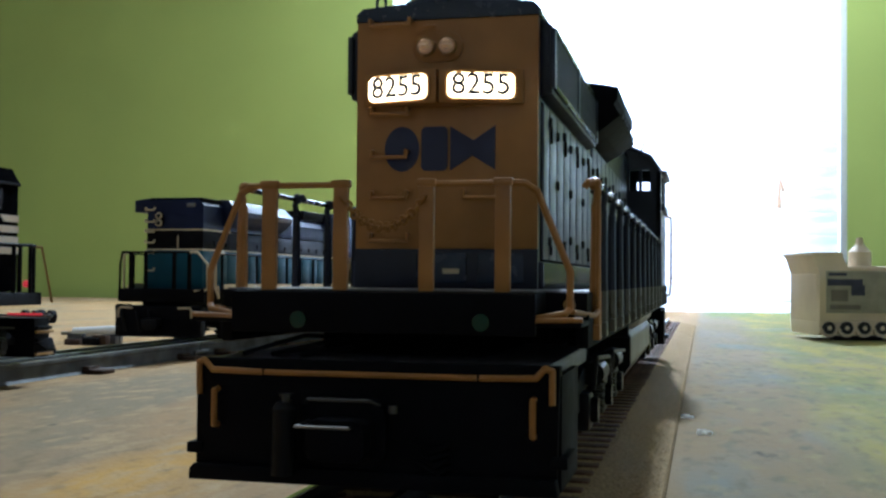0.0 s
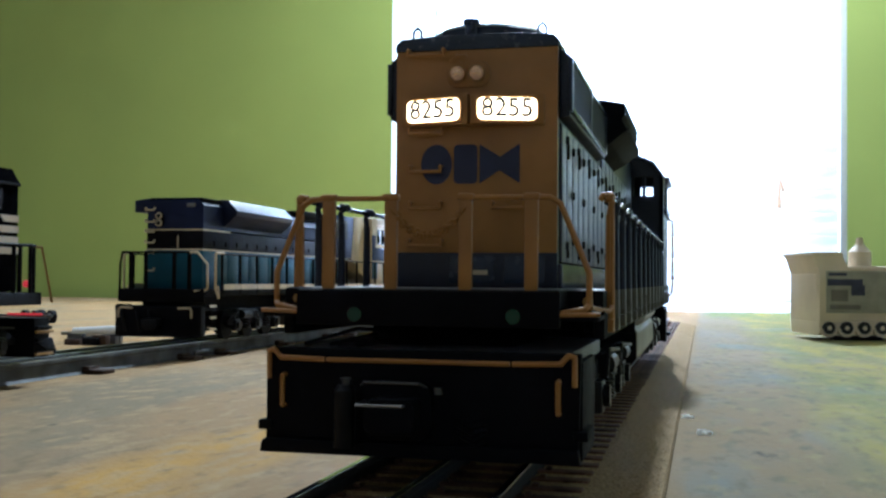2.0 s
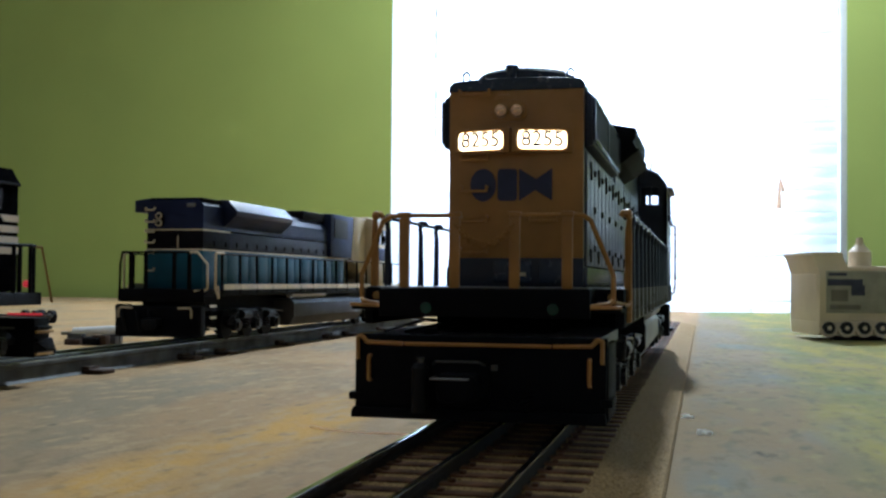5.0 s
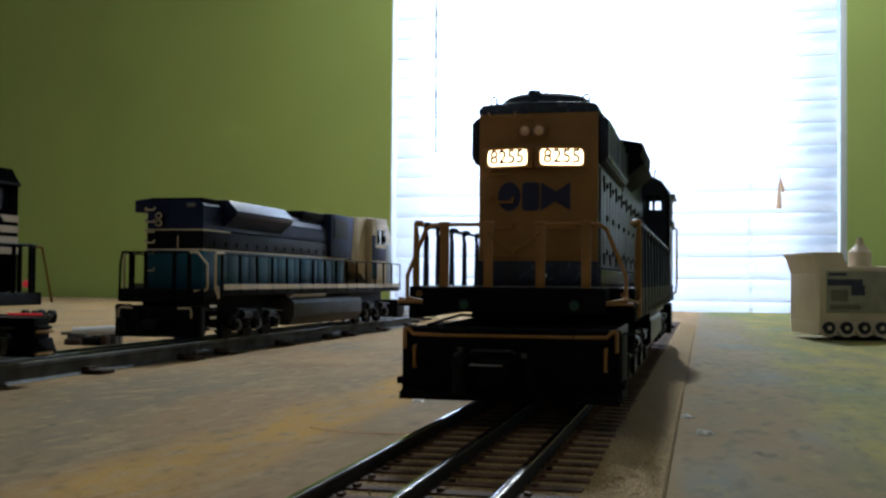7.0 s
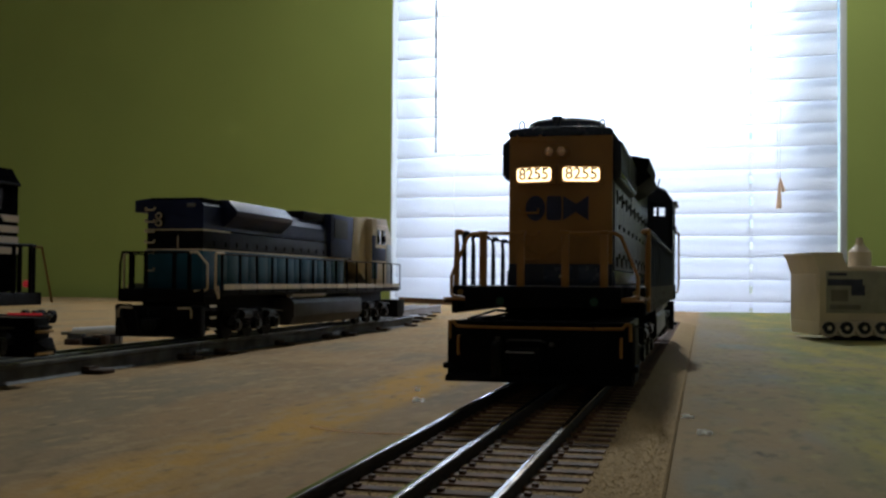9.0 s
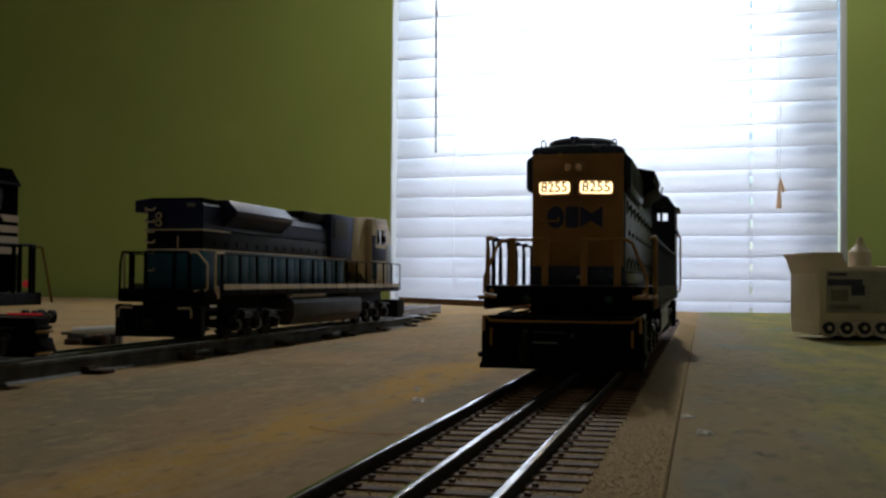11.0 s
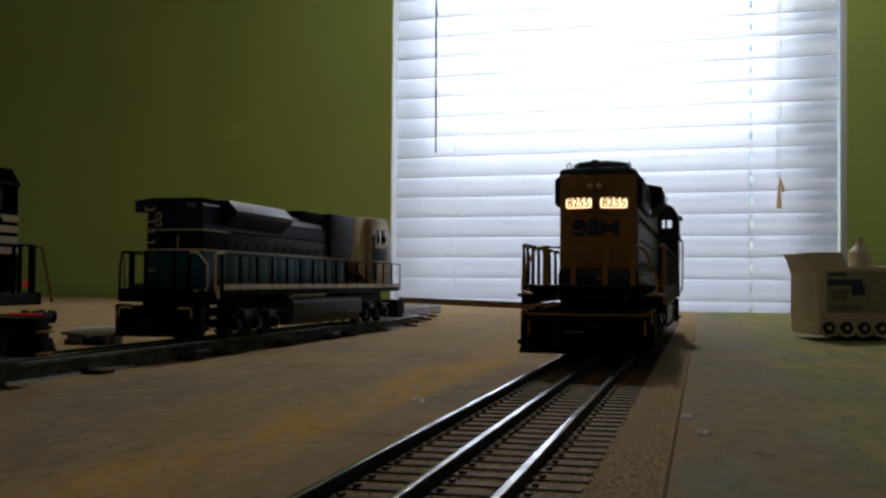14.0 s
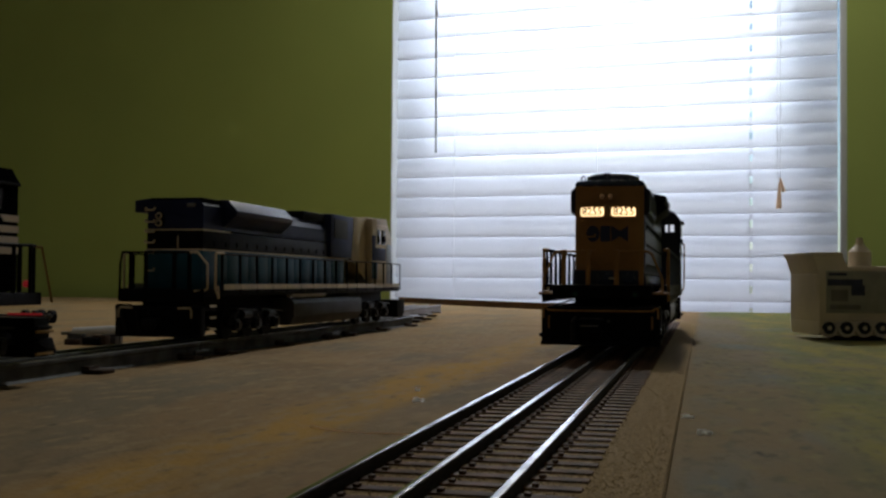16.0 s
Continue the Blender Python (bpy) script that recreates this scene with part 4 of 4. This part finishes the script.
# ---- table paint ----
def table_paint():
    m = mat("table_paint", (0.34, 0.215, 0.09), 0.88, var=0.25, scale=14, bump=0.9, bump_scale=450, spec=0.2)
    nt = m.node_tree
    b = nt.nodes["Principled BSDF"]
    base = b.inputs["Base Color"].links[0].from_socket
    tc = nt.nodes.new("ShaderNodeTexCoord")

    def layer(under, color, scale, lo, hi, box_x=None, seed=0.0, detail=5, stretch=1.0):
        n = nt.nodes.new("ShaderNodeTexNoise")
        n.noise_dimensions = "4D"
        n.inputs["W"].default_value, n.inputs["Scale"].default_value, n.inputs["Detail"].default_value = seed, scale, detail
        mp = nt.nodes.new("ShaderNodeMapping")
        mp.inputs["Scale"].default_value = (1.0, stretch, 1.0)
        nt.links.new(tc.outputs["Object"], mp.inputs["Vector"])
        nt.links.new(mp.outputs["Vector"], n.inputs["Vector"])
        r = nt.nodes.new("ShaderNodeMapRange")
        r.inputs["From Min"].default_value, r.inputs["From Max"].default_value = lo, hi
        nt.links.new(n.outputs["Fac"], r.inputs["Value"])
        fac = r.outputs["Result"]
        if box_x:
            sep = nt.nodes.new("ShaderNodeSeparateXYZ")
            nt.links.new(tc.outputs["Object"], sep.inputs[0])
            for axis, a, c in box_x:
                q = nt.nodes.new("ShaderNodeMapRange")
                q.inputs["From Min"].default_value, q.inputs["From Max"].default_value = a, c
                nt.links.new(sep.outputs[axis], q.inputs["Value"])
                mu = nt.nodes.new("ShaderNodeMath")
                mu.operation = "MULTIPLY"
                nt.links.new(fac, mu.inputs[0])
                nt.links.new(q.outputs["Result"], mu.inputs[1])
                fac = mu.outputs[0]
        mx = nt.nodes.new("ShaderNodeMix")
        mx.data_type = "RGBA"
        nt.links.new(fac, mx.inputs["Factor"])
        nt.links.new(under, mx.inputs["A"])
        mx.inputs["B"].default_value = (*color, 1)
        return mx.outputs["Result"]

    out = layer(base, (0.285, 0.185, 0.082), 4, 0.42, 0.62, seed=1, stretch=0.5)
    out = layer(out, (0.235, 0.18, 0.09), 9, 0.50, 0.70, [("X", -0.02, -0.1)], seed=7, stretch=0.5)
    out = layer(out, (0.20, 0.155, 0.09), 16, 0.50, 0.64, [("X", -0.02, -0.06)], seed=12.9, detail=9, stretch=0.4)
    out = layer(out, (0.43, 0.245, 0.04), 26, 0.38, 0.52, [("X", -0.058, -0.070), ("X", -0.112, -0.096), ("Y", 1.1, 0.7)], seed=4.3, detail=8, stretch=0.35)
    out = layer(out, (0.26, 0.185, 0.085), 4, 0.25, 0.45, [("X", 0.03, 0.05)], seed=2.2)
    out = layer(out, (0.20, 0.195, 0.15), 22, 0.48, 0.62, [("X", 0.041, 0.046)], seed=5.5, detail=8, stretch=0.35)
    out = layer(out, (0.23, 0.20, 0.15), 5, 0.35, 0.60, [("X", 0.041, 0.046), ("Y", 0.42, 0.62)], seed=21.5, detail=8, stretch=0.5)
    out = layer(out, (0.21, 0.17, 0.08), 22, 0.46, 0.62, [("X", 0.045, 0.075)], seed=14.2, detail=8, stretch=0.35)
    out = layer(out, (0.20, 0.195, 0.055), 16, 0.30, 0.46, [("X", 0.078, 0.100)], seed=3.1, detail=8, stretch=0.5)
    out = layer(out, (0.17, 0.20, 0.05), 6, 0.25, 0.45, [("X", 0.045, 0.06), ("Y", 1.25, 1.5)], seed=3.9)
    out = layer(out, (0.30, 0.255, 0.05), 45, 0.48, 0.62, [("X", 0.076, 0.095)], seed=9, detail=9, stretch=0.4)
    out = layer(out, (0.14, 0.195, 0.20), 11, 0.56, 0.78, [("X", 0.050, 0.060)], seed=25.7, detail=8, stretch=0.8)
    out = layer(out, (0.30, 0.25, 0.10), 150, 0.54, 0.76, [("X", 0.041, 0.046)], seed=10.4, detail=9, stretch=0.4)
    out = layer(out, (0.12, 0.11, 0.06), 170, 0.55, 0.78, [("X", 0.041, 0.046)], seed=11.7, detail=9, stretch=0.4)
    out = layer(out, (0.35, 0.25, 0.125), 170, 0.50, 0.72, [("X", -0.02, -0.06)], seed=15.1, detail=9, stretch=0.4)
    out = layer(out, (0.15, 0.11, 0.055), 190, 0.56, 0.78, seed=16.4, detail=9, stretch=0.4)
    out = layer(out, (0.06, 0.05, 0.035), 120, 0.70, 0.80, seed=8.8, detail=8, stretch=0.5)
    nt.links.new(out, b.inputs["Base Color"])
    return m


M["table"] = table_paint()
M.update({
    "navy_gloss": mat("engine_navy_gloss", (0.02, 0.03, 0.06), 0.25, var=0.15, scale=70),
    "navy_mid": mat("engine_blue", (0.016, 0.024, 0.075), 0.5, var=0.15, scale=70, spec=0.12),
    # navy doors made paler: the window's reflection is put into the base colour
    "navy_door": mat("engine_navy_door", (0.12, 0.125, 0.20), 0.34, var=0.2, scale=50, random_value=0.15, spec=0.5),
    "black_gloss": mat("engine_black_gloss", (0.008, 0.008, 0.011), 0.36, var=0.2, scale=90, spec=0.16),
    # base strip lightened to carry reflected window light in its colour
    "strip_sheen": mat("blue_grey_paint", (0.07, 0.075, 0.12), 0.22, var=0.15, scale=50, spec=0.6),
    "band_blue": mat("hood_band_paint", (0.012, 0.014, 0.028), 0.55, var=0.2, scale=50, spec=0.2),
    "grey_dark": mat("dark_grey_paint", (0.03, 0.03, 0.034), 0.55, var=0.2, scale=60, spec=0.25),
    "grey_light": mat("light_grey_paint", (0.34, 0.34, 0.34), 0.4, var=0.15, scale=60),
    "roof_blue": mat("roof_blue_paint", (0.016, 0.024, 0.075), 0.5, var=0.15, scale=40, spec=0.12),
    "wing_gloss": mat("radiator_blue_gloss", (0.012, 0.020, 0.070), 0.4, var=0.15, scale=40, spec=0.2),
    "pale_blue": mat("pale_nose_paint", (0.40, 0.46, 0.52), 0.4, scale=40),
    "yellow_dull": mat("dull_yellow", (0.34, 0.19, 0.04), 0.45, scale=90),
    "rail_web": mat("tinplate_rail_side", (0.11, 0.115, 0.12), 0.7, 0.0, var=0.35, scale=50, bump=0.1, spec=0.2),
    "steel_worn": mat("worn_rail_steel", (0.42, 0.44, 0.47), 0.32, 1.0, var=0.3, scale=60, bump=0.1),
    "steel_dark": mat("dark_steel", (0.10, 0.10, 0.105), 0.35, 0.8, scale=100),
    "rusty": mat("rusty_sheet", (0.08, 0.052, 0.04), 0.7, 0.0, var=0.3, scale=120, bump=0.3, spec=0.12),
    "grille": mat("grille_black", (0.012, 0.012, 0.014), 0.7, scale=200, bump=0.6, bump_scale=1500),
    "tread": mat("worn_tread", (0.10, 0.10, 0.11), 0.45, var=0.3, scale=300, bump=0.5, bump_scale=900),
    "chain": mat("brass_chain", (0.34, 0.17, 0.045), 0.6, 0.0, scale=200, spec=0.15),
    "panel": mat("printed_panel", (0.42, 0.39, 0.33), 0.5, var=0.12, scale=90),
    "panel_dark": mat("printed_shade", (0.22, 0.20, 0.18), 0.5, var=0.1, scale=90),
    "print": mat("printed_navy", (0.05, 0.055, 0.12), 0.5, var=0.2, scale=200),
    "foam": mat("white_foam", (0.95, 0.95, 0.93), 0.8, var=0.0),
    "matte": mat("matte_black", (0.004, 0.004, 0.005), 1.0, var=0.2, scale=90, spec=0.0),
    "pane": mat("window_glass", (0.9, 0.95, 0.95), 0.1, var=0.01),
    "cord": mat("blind_cord", (0.85, 0.85, 0.85), 0.7),
    "wand": mat("blind_wand", (0.40, 0.40, 0.42), 0.5),
    "pale_wall": mat("pale_wall_paint", (0.44, 0.435, 0.43), 0.8, var=0.05, scale=3),
    # post feet paler than the posts: window highlights put into the colour
    "foot": mat("pale_foot_paint", (0.13, 0.12, 0.10), 0.3, scale=90),
    "tassel": mat("wood_tassel", (0.85, 0.68, 0.50), 0.5, scale=80),
})

M["pane"].node_tree.nodes["Principled BSDF"].inputs["Transmission Weight"].default_value = 1.0
translucent(M["foam"], 0.88, (1.0, 1.0, 0.98))
translucent(M["cord"], 0.5, (0.9, 0.9, 0.92))
translucent(M["tassel"], 0.5, (0.9, 0.7, 0.5))

room()
window()
main_track()
side_track()
ENGINE = main_engine()
teal_engine()
black_engine()
toy_train()
clutter()


def motions():
    rows = [(0, 205.2), (0.5, 205.3), (1, 214.8), (1.5, 224.6), (2, 233.6), (2.5, 242), (3, 250.6), (3.5, 259.6), (4, 268.9), (6.5, 314.5), (7, 326.5), (7.5, 339.3), (8, 353), (8.5, 366), (9, 379.5),
            (11.5, 446.5), (12, 459.5), (12.5, 473), (13, 487.5), (13.5, 503), (14, 520), (14.5, 537), (15, 553.5), (15.5, 569), (16, 584.5)]
    walk(ENGINE, [(t, mm(0, s, 0)) for t, s in rows])


motions()
